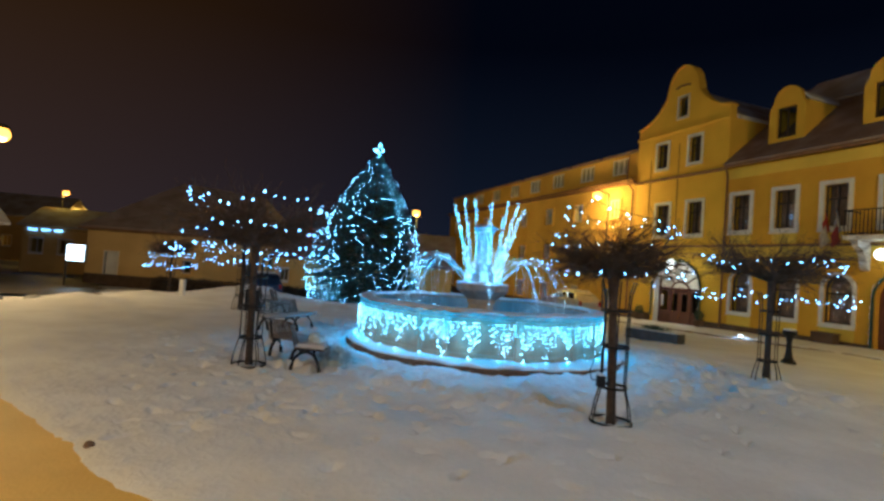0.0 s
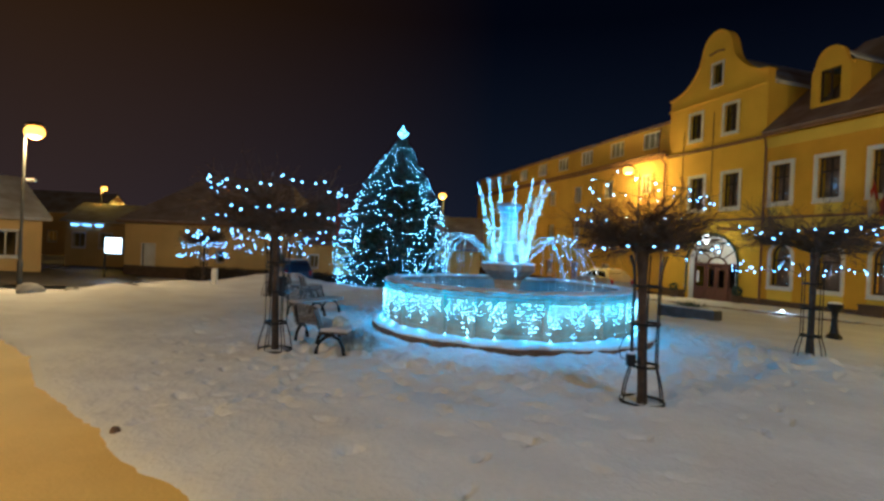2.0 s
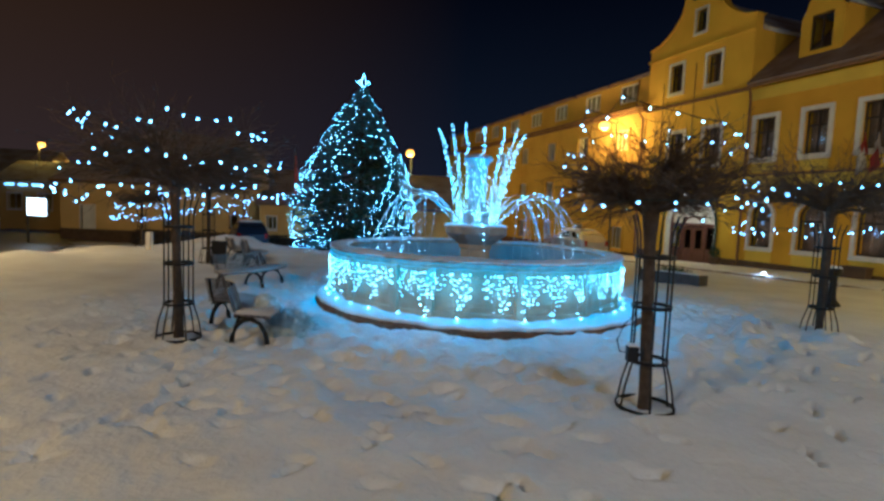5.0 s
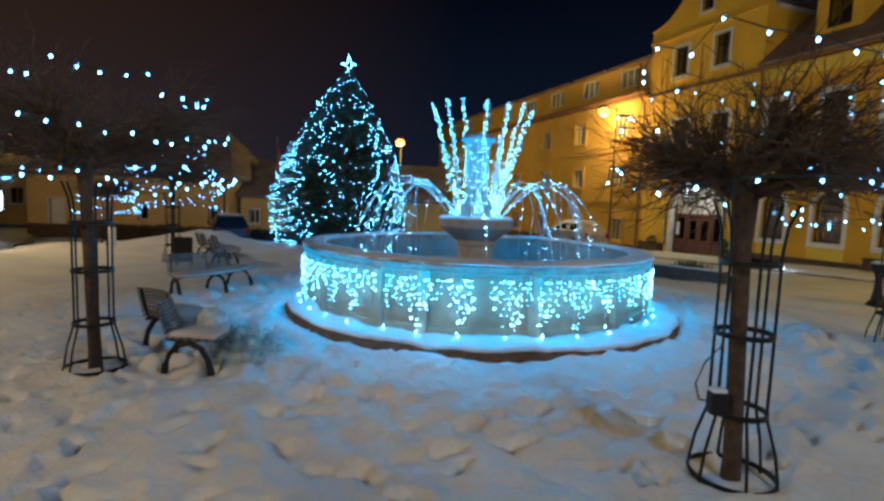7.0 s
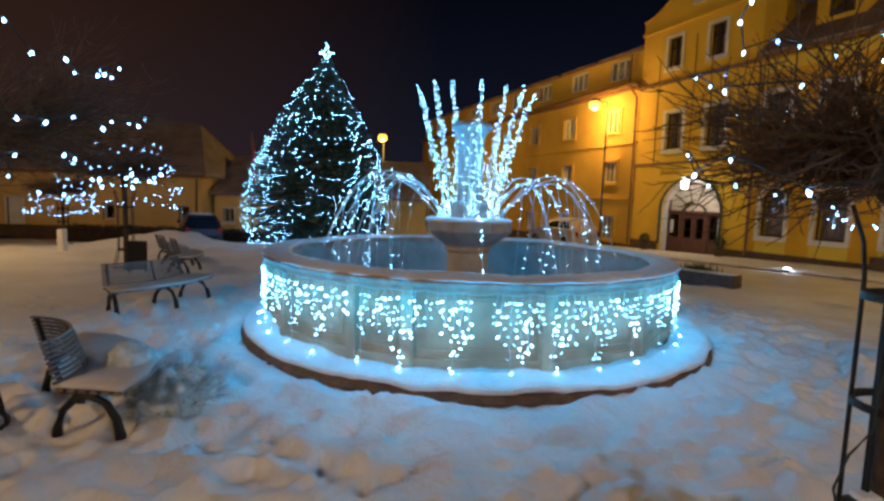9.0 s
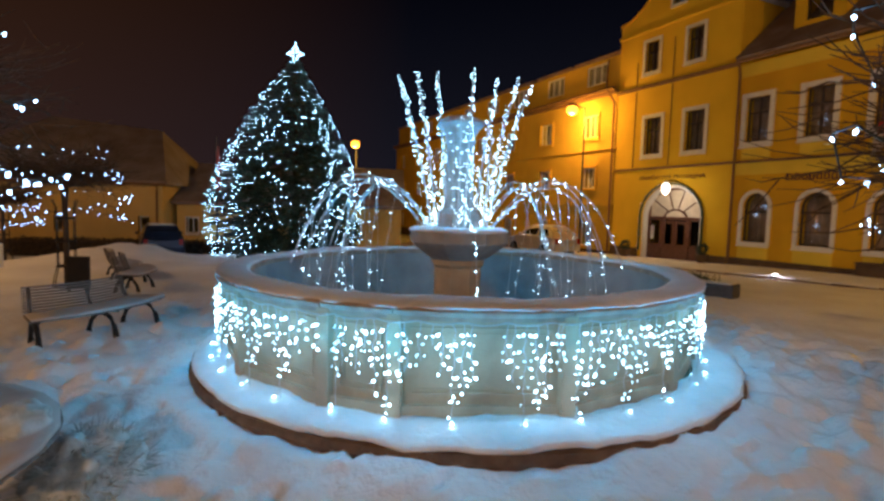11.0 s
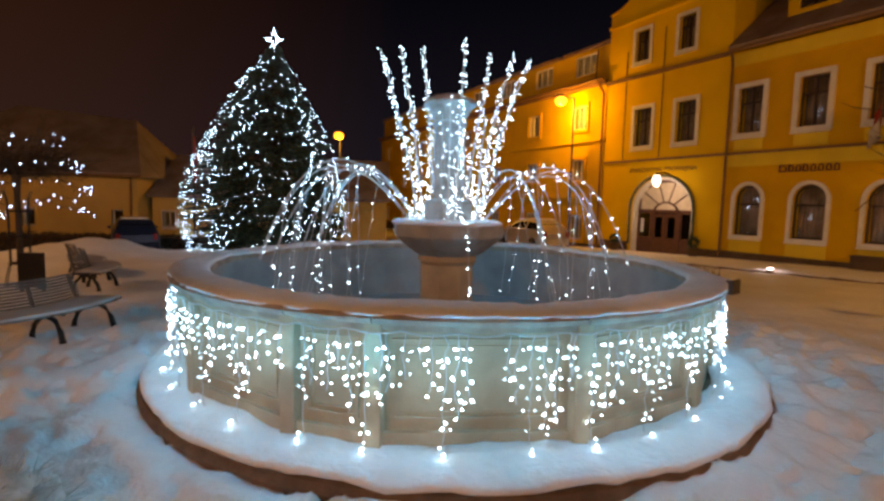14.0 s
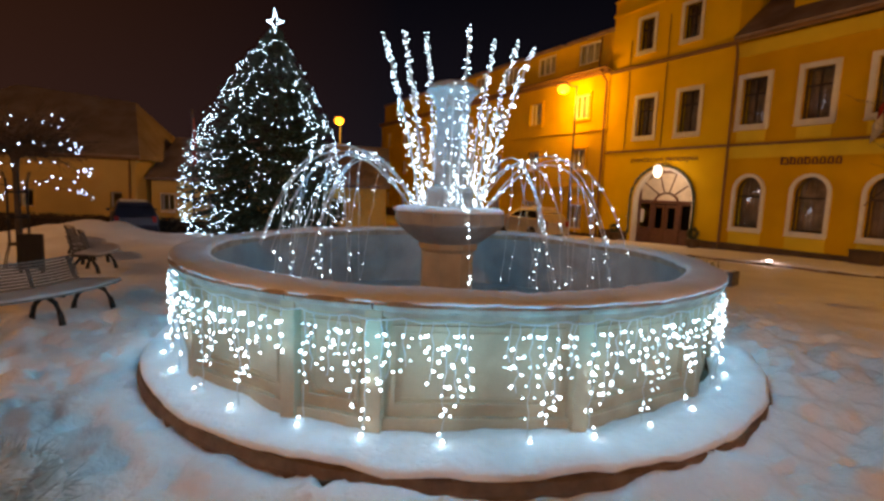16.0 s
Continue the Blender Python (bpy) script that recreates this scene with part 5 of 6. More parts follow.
bench(-2.11, 8.68, -51.5, 0.8, 1.56, 0.93)
bench(-3.37, 12.22, -113, 0.6, 1.65, 1.7)
bench(-4.75, 16.3, -70, 0.6)
bench(-5.9, 18.2, -60, 0.6)

# heap of snowy fir twigs on and below the nearest bench
heap = empty("fir_twig_heap", pose(-1.60, 8.58, 0), "heap of snow-dusted fir twigs beside the bench", "twig heap")
r = random.Random(21)
FROST = mat("frosted_twigs", (0.62, 0.68, 0.70), 0.85, second=(0.36, 0.42, 0.43), scale=12, bump=0.4, bump_scale=40)
bm = bmesh.new()
bmesh.ops.create_icosphere(bm, subdivisions=4, radius=1.0)
for v in bm.verts:
    d = 1 + 0.35 * noise.noise((v.co.x * 2.2, v.co.y * 2.2, v.co.z * 2.2)) + 0.16 * noise.noise((v.co.x * 7, v.co.y * 7, v.co.z * 7))
    v.co = Vector((v.co.x * 0.26 * d, v.co.y * 0.36 * d, max(-0.03, v.co.z * 0.24 * d + 0.03)))
part("core", bm, FROST, heap, smooth=True)
for side in range(2):
    verts, faces = [], []
    for k in range(360):
        a, u = r.uniform(0, 2 * math.pi), r.random() ** 0.5
        p = Vector((0.31 * u * math.cos(a), 0.42 * u * math.sin(a), 0.02 + 0.25 * (1 - u * u)))
        w = Vector((math.cos(a) + r.uniform(-.8, .8), math.sin(a) + r.uniform(-.8, .8), r.uniform(-.3, .6))).normalized()
        q = p + w * r.uniform(0.06, 0.17)
        blade(p, q, 0.008, Vector((r.uniform(-1, 1), r.uniform(-1, 1), 1)))
    me = bpy.data.meshes.new("twig_mass")
    me.from_pydata(verts, [], faces)
    me.materials.append(FROST)
    t = tagged(new("twig_mass", me), "frosted fir twigs", kind="stuff")
    t.parent = heap
sack = empty("snowy_bundle", pose(-1.90, 8.50, 0.36), "snow-dusted bundle of twigs lying on the bench seat", "bundle")
bm = bmesh.new()
bmesh.ops.create_icosphere(bm, subdivisions=4, radius=1.0)
for v in bm.verts:
    d = 1 + 0.22 * noise.noise((v.co.x * 2, v.co.y * 2, v.co.z * 2 + 4)) + 0.08 * noise.noise((v.co.x * 6, v.co.y * 6, v.co.z * 6))
    v.co = Vector((v.co.x * 0.15 * d, v.co.y * 0.17 * d, max(0.0, v.co.z * 0.12 * d + 0.04)))
part("lump", bm, FROST, sack, smooth=True)

# ---- pavement before the houses ----
pavement = empty("pavement", FRONT, "snow-covered pavement along the house fronts", "pavement", kind="structure")
bm = bmesh.new()
xs = [-14 + 0.5 * k for k in range(61)]
rows = []
for x in xs:
    row_v = []
    for y, dz in ((-3.3, -0.25), (-3.3, 0.055), (-3.2, 0.075), (-1.6, 0.085), (-0.06, 0.10)):
        w = FRONT @ Vector((x, y, 0))
        row_v.append(bm.verts.new((x, y, gz(w.x, w.y) + dz + 0.012 * noise.noise((x * 1.3, y * 1.3, 0)))))
    rows.append(row_v)
for a, b in zip(rows, rows[1:]):
    for i in range(4):
        bm.faces.new((a[i], b[i], b[i + 1], a[i + 1]))
part("pavement_snow", bm, SNOW, pavement, smooth=True)
for k in range(29):
    x = -14 + 1.02 * k
    if k in (9, 22):
        continue
    w = FRONT @ Vector((x, -3.36, 0))
    part("kerb_stone", boxed(x, x + 1.0, -3.42, -3.302, gz(w.x, w.y) - 0.2, gz(w.x, w.y) + 0.05, bevel=0.012), KERB, pavement)

# ---- writing and fittings on the fronts ----
def sign_text(words, size, material, x, y, z, name, label, width=None):
    cu = bpy.data.curves.new(name, "FONT")
    cu.body, cu.size, cu.extrude, cu.align_x = words, size, 0.008, "CENTER"
    tmp = new(name + "_outline", cu)
    me = bpy.data.meshes.new_from_object(tmp.evaluated_get(bpy.context.evaluated_depsgraph_get()))
    bpy.data.objects.remove(tmp)
    me.materials.append(material)
    ob = new(name, me)
    s = width / max(1e-6, ob.dimensions.x) if width else 1
    ob.matrix_basis = FRONT @ pose(x, y, z, 90, 0, 0) @ Matrix.Diagonal((s, 1, 1, 1))
    return tagged(ob, label, "lettering")


LETTER = mat("dark_red_brown_paint", (0.13, 0.035, 0.02), 0.6, scale=10)
sign_text("ZNAČKOVÁ PRODEJNA", 0.24, LETTER, -2.82, -0.012, 3.20, "shop_lettering", "dark painted capital letters above the arched door", 3.4)
name_sign = empty("name_sign", FRONT, "dark brown painted house name shown as plain strokes", "sign")
heights = (0.34, 0.36, 0.2, 0.36, 0.2, 0.2, 0.2, 0.2)
x = 1.98
for k, h in enumerate(heights):
    w = 0.26 if k == 0 else 0.19
    bm = ring_band(bmesh.new(), x + 0.05, x + w - 0.05, 3.0, arch_top(x + 0.05, x + w - 0.05, 3.06, 0.10), 0.0, 0.04, 0.015, 0.04)
    if h > 0.25:
        box(bm, x, x + 0.05, 0.014, 0.04, 2.96, 2.93 + h)
    part("stroke", bm, LETTER, name_sign)
    x += w + 0.035

lantern = empty("door_lantern", FRONT, "white glowing lantern on a bracket over the door", "lantern")
part("bracket", tube(bmesh.new(), [(-2.35, -0.01, 3.05), (-2.35, -0.35, 3.12), (-2.35, -0.7, 3.06), (-2.35, -0.8, 2.98)], 0.02, 6), IRON, lantern)
bm = bmesh.new()
bmesh.ops.create_uvsphere(bm, u_segments=16, v_segments=10, radius=0.2)
bmesh.ops.scale(bm, vec=(0.85, 0.85, 1.3), verts=bm.verts)
bmesh.ops.translate(bm, vec=(-2.35, -0.8, 2.76), verts=bm.verts)
part("globe", bm, glow("lantern_glass", (1.0, 0.83, 0.62), 3.5), lantern, "glowing milk-glass globe", smooth=True)
part("cap", lathe(bmesh.new(), [(0.16, 0.0), (0.05, 0.06), (0.02, 0.1)], 12), IRON, lantern).location = (-2.35, -0.8, 2.98)
w = FRONT @ Vector((-2.35, -0.8, 2.40))
lamp("lantern_light", w, 45, (1.0, 0.80, 0.55), 0.15)


def garland(xa, xb, lo, hi, seed, name_label):
    e = empty("garland", FRONT, name_label, "garland", "door garlands")
    r = random.Random(seed)
    c, h = (xa + xb) / 2, (xb - xa) / 2
    spring, rise = hi(xa + 1e-9), hi(c) - hi(xa + 1e-9)
    line = [Vector((xa, -0.05, lo + (spring - lo) * k / 10)) for k in range(10)] + [Vector((c - h * math.cos(math.pi * k / 24), -0.05, spring + rise * math.sin(math.pi * k / 24))) for k in range(25)] + [Vector((xb, -0.05, spring + (lo - spring) * k / 10)) for k in range(1, 11)]
    part("rope", tube(bmesh.new(), line, 0.05, 6), NEEDLE, e)
    verts.clear()
    faces.clear()
    for p, q in zip(line, line[1:]):
        for k in range(26):
            s = p.lerp(q, r.random())
            d = Vector((r.uniform(-1, 1), r.uniform(-1, 0.2), r.uniform(-1, 1))).normalized()
            blade(s, s + d * r.uniform(0.07, 0.14), 0.012, Vector((r.uniform(-1, 1), 1, r.uniform(-1, 1))))
    me = bpy.data.meshes.new("needles")
    me.from_pydata(list(verts), [], list(faces))
    me.materials.append(NEEDLE)
    t = tagged(new("needles", me), "dark fir needles", kind="stuff")
    t.parent = e
    bm = bmesh.new()
    for p in line:
        bulb(bm, p + Vector((r.uniform(-.05, .05), -0.08, r.uniform(-.05, .05))), 0.012, Vector((0, -1, 0)))
    led_part(bm, glow("garland_led", (1.0, 0.75, 0.5), 1.2), e)


verts, faces = [], []
garland(-4.34, -1.12, 0.0, arch_top(-4.34, -1.12, 1.55, 1.46), 3, "dark fir garland round the arched shop door")
garland(6.29, 8.31, 0.0, arch_top(6.29, 8.31, 1.75, 1.01), 4, "dark fir garland round the inn door")
# inn door
inn_door = part("inn_door", ring_band(bmesh.new(), 6.35, 8.25, -0.6, arch_top(6.35, 8.25, 1.75, 0.95), 0.12, 0.0, 0.25, 0.36, bottom=False), DOORWOOD, inn, "dark wooden arched inn door")
for x0, x1 in ((6.45, 7.28), (7.32, 8.15)):
    bm = boxed(x0, x1, 0.28, 0.34, -0.55, 0.6)
    ring_band(bm, x0 + 0.1, x1 - 0.1, 0.7, flat_top(1.75), 0.0, 0.1, 0.28, 0.34)
    part("door_leaf", bm, DOORWOOD, inn_door)
part("pane", pane_sheet(bmesh.new(), 6.45, 8.15, 0.6, lambda x: 1.7 + 0.85 * math.sqrt(max(0, 1 - ((x - 7.3) / 0.86) ** 2)), 0.31), GLASS, inn_door)
inn_lantern = empty("inn_lantern", FRONT, "round white glowing lantern beside the inn door", "lantern")
bm = bmesh.new()
bmesh.ops.create_uvsphere(bm, u_segments=16, v_segments=10, radius=0.2)
bmesh.ops.translate(bm, vec=(6.75, -0.5, 3.3), verts=bm.verts)
part("globe", bm, glow("inn_lantern_glass", (1.0, 0.86, 0.66), 3.5), inn_lantern, smooth=True)
part("bracket", tube(bmesh.new(), [(6.75, 0.0, 3.45), (6.75, -0.4, 3.58), (6.75, -0.5, 3.48)], 0.02, 6), IRON, inn_lantern)
# balcony with flags
balcony = empty("balcony", FRONT, "small balcony with dark railing on white consoles", "balcony")
part("slab", boxed(5.72, 8.9, -0.95, 0.03, 3.80, 3.95, bevel=0.02), TRIM, balcony)
for x0 in (5.9, 8.45):
    bm = bmesh.new()
    pts = [(0.0, 3.79), (-0.75, 3.79), (-0.70, 3.62), (-0.42, 3.45), (-0.24, 3.15), (-0.20, 2.85), (0.0, 2.75)]
    f = [bm.verts.new((x0, y, z)) for y, z in pts]
    g = [bm.verts.new((x0 + 0.24, y, z)) for y, z in pts]
    bm.faces.new(f)
    bm.faces.new(g[::-1])
    for i in range(len(f)):
        bm.faces.new((f[i], f[(i + 1) % len(f)], g[(i + 1) % len(f)], g[i]))
    part("console", bm, TRIM, balcony)
for z in (4.02, 4.85):
    part("rail", tube(bmesh.new(), [(5.76, 0.0, z), (5.76, -0.9, z), (8.86, -0.9, z), (8.86, 0.0, z)], 0.025, 6), IRON, balcony)
for k in range(26):
    x = 5.78 + 3.06 * k / 25
    part("baluster", boxed(x - 0.012, x + 0.012, -0.912, -0.888, 3.95, 4.85), IRON, balcony)
for k, (x, colours) in enumerate(((4.75, ((0.45, 0.05, 0.04), (0.7, 0.68, 0.65))), (5.15, ((0.65, 0.62, 0.58), (0.40, 0.05, 0.05))))):
    flag = empty("flag", FRONT, "small red and white flag on a slanting staff", "flag", "flags on the inn")
    part("staff", tube(bmesh.new(), [(x, 0.0, 4.0), (x + 0.25, -0.75, 4.95)], 0.015, 6), WOOD, flag)
    for j in range(2):
        bm = bmesh.new()
        rows = []
        for i in range(7):
            t = i / 6
            rows.append([bm.verts.new((x + 0.10 + 0.15 * t - 0.14 * s + (0.10 * math.sin(3 * s + j) if s else 0), -0.33 - 0.42 * t + 0.05 * math.sin(5 * s + t * 3), 4.40 + 0.50 * t - 0.45 * (s + j))) for s in (0.0, 0.33, 0.66, 1.0)])
        for a, b in zip(rows, rows[1:]):
            for i in range(3):
                bm.faces.new((a[i], a[i + 1], b[i + 1], b[i]))
        bmesh.ops.solidify(bm, geom=bm.faces[:], thickness=0.006)
        part("cloth", bm, mat("flag_cloth", colours[j], 0.9, scale=5), flag, smooth=True)

# window ornaments: small stars of light behind the panes
for k, (x, z, s) in enumerate(((1.05, 4.75, 0.13), (2.95, 4.95, 0.16), (1.15, 2.05, 0.10), (2.95, 1.45, 0.13), (5.05, 1.55, 0.10), (0.85, 1.75, 0.08))):
    e = empty("window_ornament", FRONT @ pose(x, 0.30, z), "small cluster of LEDs hung behind the window pane", "ornament", "window ornaments")
    rr = random.Random(30 + k)
    spots = [Vector((rr.gauss(0, s * 0.55), rr.uniform(-0.03, 0.03), rr.gauss(0, s * 0.75))) for _ in range(12)]
    part("frame", tube(bmesh.new(), spots, 0.003, 4), WIRE, e)
    bm = bmesh.new()
    for p in spots:
        bulb(bm, p, rr.uniform(0.008, 0.016), Vector((0, -1, 0)))
    led_part(bm, glow("ornament_led", (0.6, 0.8, 1.0), 2.0), e)
    part("hook", tube(bmesh.new(), [(0, 0, s), (0, 0, s + 0.35)], 0.003, 4), WIRE, e)

# ---- smaller things on the square ----
ax = math.degrees(math.atan2(15.2 - 16.5, 7.35 - 6.35))
planter = empty("planter", pose(6.85, 15.75, gz(6.8, 15.7), 0, 0, ax), "long dark stone planter with a low shrub under snow", "planter")
bm = boxed(-0.85, 0.85, -0.24, 0.24, -0.05, 0.30, bevel=0.02)
part("trough", bm, mat("dark_planter_stone", (0.09, 0.09, 0.10), 0.8, second=(0.05, 0.05, 0.055), scale=6, bump=0.3), planter)
part("snow", boxed(-0.80, 0.80, -0.20, 0.20, 0.30, 0.335, bevel=0.015), SNOW_SOFT, planter)
verts, faces = [], []
r = random.Random(5)
for k in range(260):
    p = Vector((r.gauss(0.0, 0.20), r.gauss(0, 0.07), 0.32))
    blade(p, p + Vector((r.uniform(-.12, .12), r.uniform(-.1, .1), r.uniform(0.04, 0.22))), 0.012, Vector((1, r.uniform(-1, 1), 0)))
me = bpy.data.meshes.new("shrub")
me.from_pydata(verts, [], faces)
me.materials.append(NEEDLE)
tagged(new("shrub", me), "low evergreen shrub", kind="stuff").parent = planter

bollard = empty("drinking_post", pose(8.95, 12.75, 0), "dark cast-iron post with a widened top", "post")
part("shaft", lathe(bmesh.new(), [(0.17, -0.03), (0.17, 0.04), (0.10, 0.12), (0.07, 0.3), (0.06, 0.5), (0.08, 0.62), (0.16, 0.72), (0.17, 0.80), (0.15, 0.82)], 16), IRON, bollard)
part("snow_cap", lathe(bmesh.new(), [(0.15, 0.82), (0.13, 0.85), (0.05, 0.87)], 16), SNOW_SOFT, bollard)

w = Vector((11.6, 19.2, gz(11, 19.2) + 0.06))
spot = empty("ground_light", pose(*w), "small white light set low beside the kerb", "ground light")
part("case", lathe(bmesh.new(), [(0.10, -0.06), (0.10, 0.03), (0.08, 0.05)], 16), STEEL, spot)
bm = lathe(bmesh.new(), [(0.085, 0.05), (0.08, 0.075), (0.03, 0.09)], 16)
part("lens", bm, glow("ground_light_lens", (1.0, 0.96, 0.9), 9.0), spot)
lamp("ground_light_glow", (w.x, w.y, w.z + 0.25), 6, (1.0, 0.95, 0.88), 0.06)

pot_places = ((-4.75, -0.45), (-0.72, -0.45))
for x, y in pot_places:
    wv = FRONT @ Vector((x, y, 0))
    e = empty("plant_pot", pose(wv.x, wv.y, gz(wv.x, wv.y) + 0.09), "round plant pot with a clipped evergreen beside the door", "plant pot", "pots by the shop door")
    part("pot", lathe(bmesh.new(), [(0.16, 0), (0.24, 0.22), (0.26, 0.34), (0.22, 0.35)], 16), PLINTH, e)
    verts, faces = [], []
    for k in range(500):
        d = Vector((r.gauss(0, 1), r.gauss(0, 1), r.gauss(0, 1))).normalized()
        p = Vector((0, 0, 0.55)) + d * r.uniform(0.1, 0.22)
        blade(p, p + (d + jitter(0.6)).normalized() * 0.09, 0.014, jitter(1))
    me = bpy.data.meshes.new("foliage")
    me.from_pydata(verts, [], faces)
    me.materials.append(NEEDLE)
    tagged(new("foliage", me), "clipped evergreen foliage", kind="stuff").parent = e

# bin by the inn wall
wv = FRONT @ Vector((4.95, -0.35, 0))
crate = empty("storage_box", FRONT @ pose(4.95, -0.35, gz(wv.x, wv.y) + 0.10), "low dark box against the inn wall", "box")
part("body", boxed(-0.4, 0.4, -0.2, 0.2, 0, 0.36, bevel=0.02), PLINTH, crate)
part("lid", boxed(-0.42, 0.42, -0.22, 0.22, 0.36, 0.41, bevel=0.015), PLINTH, crate)

# lit sign on a post
sx, sy = -16.3, 23.2
sign = empty("lit_sign", pose(sx, sy, gz(sx, sy)), "white glowing box sign on a dark post", "sign")
part("post", tube(bmesh.new(), [(-0.45, 0, -0.2), (-0.45, 0, 2.0)], 0.045, 8), IRON, sign)
part("case", boxed(-0.42, 0.42, -0.08, 0.08, 1.25, 2.02, bevel=0.03), STEEL, sign)
part("face", boxed(-0.39, 0.39, -0.095, -0.081, 1.28, 1.99), glow("sign_face", (1.0, 0.97, 0.92), 4.0), sign)
part("bar", boxed(-0.25, 0.25, -0.101, -0.096, 1.60, 1.67), mat("sign_bar", (0.35, 0.37, 0.40), 0.6), sign)

post = empty("marker_post", pose(-9.45, 19.2, gz(-9, 19.2)), "short white post standing in the snow", "post")
part("shaft", boxed(-0.09, 0.09, -0.09, 0.09, -0.1, 0.78, bevel=0.03), TRIM, post)
part("base", boxed(-0.14, 0.14, -0.14, 0.14, -0.1, 0.10, bevel=0.02), TRIM, post)

# noticeboard beside the far tree
board = empty("notice_board", pose(-5.55, 15.6, gz(-5.5, 15.6)), "dark panel standing beside the tree", "board")
part("panel", boxed(-0.20, 0.20, -0.03, 0.03, 0.05, 0.66, bevel=0.01), IRON, board)
for x in (-0.17, 0.17):
    part("leg", boxed(x - 0.02, x + 0.02, -0.02, 0.02, -0.1, 0.06), IRON, board)

# hedge along the low house
hedge = empty("hedge", pose(-17.0, 31.0, gz(-10, 31.0)), "low dark clipped hedge along the house wall", "hedge")
verts, faces = [], []
for k in range(9000):
    x, y, z = r.uniform(0, 13.5), r.uniform(-0.45, 0.45), r.uniform(0.0, 0.72)
    if abs(y) < 0.3 and z < 0.55 and r.random() < 0.7:
        y = 0.45 * r.choice((-1, 1))
    p = Vector((x, y, z + 0.10 * noise.noise((x * 1.2, y, 3))))
    blade(p, p + jitter(0.14), 0.035, jitter(1))
me = bpy.data.meshes.new("leaves")
me.from_pydata(verts, [], faces)
me.materials.append(TWIG)
tagged(new("leaves", me), "dense dark hedge twigs", kind="stuff").parent = hedge
bm = boxed(0.05, 13.45, -0.33, 0.33, -0.2, 0.55)
part("core", bm, DARK, hedge)


# ---- parked cars ----
def car(x, y, turn, paint, label, length=4.3):
    """A small hatchback; local x is its length, front at +x."""
    e = empty("car", pose(x, y, gz(x, y) - 0.02, 0, 0, turn), label, "car", "parked cars")
    k = length / 4.3
    side = [(-2.12, 0.30), (-2.15, 0.55), (-2.10, 0.85), (-2.0, 0.98), (0.95, 0.98), (1.45, 0.90), (1.95, 0.78), (2.13, 0.62), (2.15, 0.42), (2.08, 0.28)]
    roof = [(-2.0, 0.97), (-1.78, 1.22), (-1.45, 1.42), (-0.9, 1.48), (-0.1, 1.47), (0.30, 1.38), (1.05, 0.97)]

    def hull(bm, pts, half_low, half_top):
        lo, hi = min(p[1] for p in pts), max(p[1] for p in pts)
        rings = []
        for s in (-1, -0.93, 0.93, 1):
            ring = []
            for px_, pz in pts:
                h = half_low + (half_top - half_low) * (pz - lo) / (hi - lo)
                shrink = 0.95 if abs(s) == 1 else 1.0
                cx = sum(p[0] for p in pts) / len(pts)
                cz = (lo + hi) / 2
                ring.append(bm.verts.new((k * (cx + (px_ - cx) * shrink), s * h, cz + (pz - cz) * shrink)))
            rings.append(ring)
        n = len(pts)
        for a, b in zip(rings, rings[1:]):
            for i in range(n):
                bm.faces.new((a[i], a[(i + 1) % n], b[(i + 1) % n], b[i]))
        bm.faces.new(rings[0])
        bm.faces.new(rings[-1][::-1])
        return bm

    body = part("body", hull(bmesh.new(), side, 0.84, 0.80), paint, e, smooth=False)
    cabin = part("cabin", hull(bmesh.new(), roof, 0.76, 0.58), paint, e)
    pane = mat("car_glass", (0.02, 0.022, 0.025), 0.08, spec=0.7)
    for s in (-1, 1):
        for pts in (((-1.62, 1.02), (-1.36, 1.34), (-0.72, 1.38), (-0.72, 1.02)), ((-0.62, 1.02), (-0.62, 1.38), (-0.08, 1.36), (0.22, 1.29), (0.75, 1.02))):
            bm = bmesh.new()
            ring = [bm.verts.new((k * a, s * (0.775 - 0.18 * (b - 0.97) / 0.51), b)) for a, b in pts]
            back = [bm.verts.new((v.co.x, v.co.y - s * 0.03, v.co.z)) for v in ring]
            bm.faces.new(ring)
            bm.faces.new(back[::-1])
            for i in range(len(ring)):
                bm.faces.new((ring[i], ring[(i + 1) % len(ring)], back[(i + 1) % len(ring)], back[i]))
            part("side_window", bm, pane, cabin)
    for a, b in (((0.36, 1.37), (1.02, 1.0)), ((-1.72, 1.28), (-1.98, 1.0))):
        bm = bmesh.new()
        q = [bm.verts.new(p) for p in ((k * a[0] + 0.02, -0.55, a[1]), (k * a[0] + 0.02, 0.55, a[1]), (k * b[0] + 0.02, 0.68, b[1]), (k * b[0] + 0.02, -0.68, b[1]))]
        bm.faces.new(q)
        bmesh.ops.solidify(bm, geom=bm.faces[:], thickness=0.02)
        part("windscreen" if a[0] > 0 else "rear_window", bm, pane, cabin)
    for wx in (-1.30, 1.32):
        for s in (-1, 1):
            bm = lathe(bmesh.new(), [(0.19, -0.10), (0.30, -0.10), (0.315, -0.06), (0.315, 0.06), (0.30, 0.10), (0.19, 0.10)], 20)
            bmesh.ops.transform(bm, matrix=pose(k * wx, s * 0.76, 0.31, 90, 0, 0), verts=bm.verts)
            wheel = part("wheel", bm, mat("tyre_rubber", (0.02, 0.02, 0.02), 0.8), e)
            bm = lathe(bmesh.new(), [(0.05, 0.0), (0.18, 0.01), (0.19, 0.03)], 12)
            bmesh.ops.transform(bm, matrix=pose(k * wx, s * 0.87, 0.31, 90 * s, 0, 0), verts=bm.verts)
            part("rim", bm, STEEL, wheel)
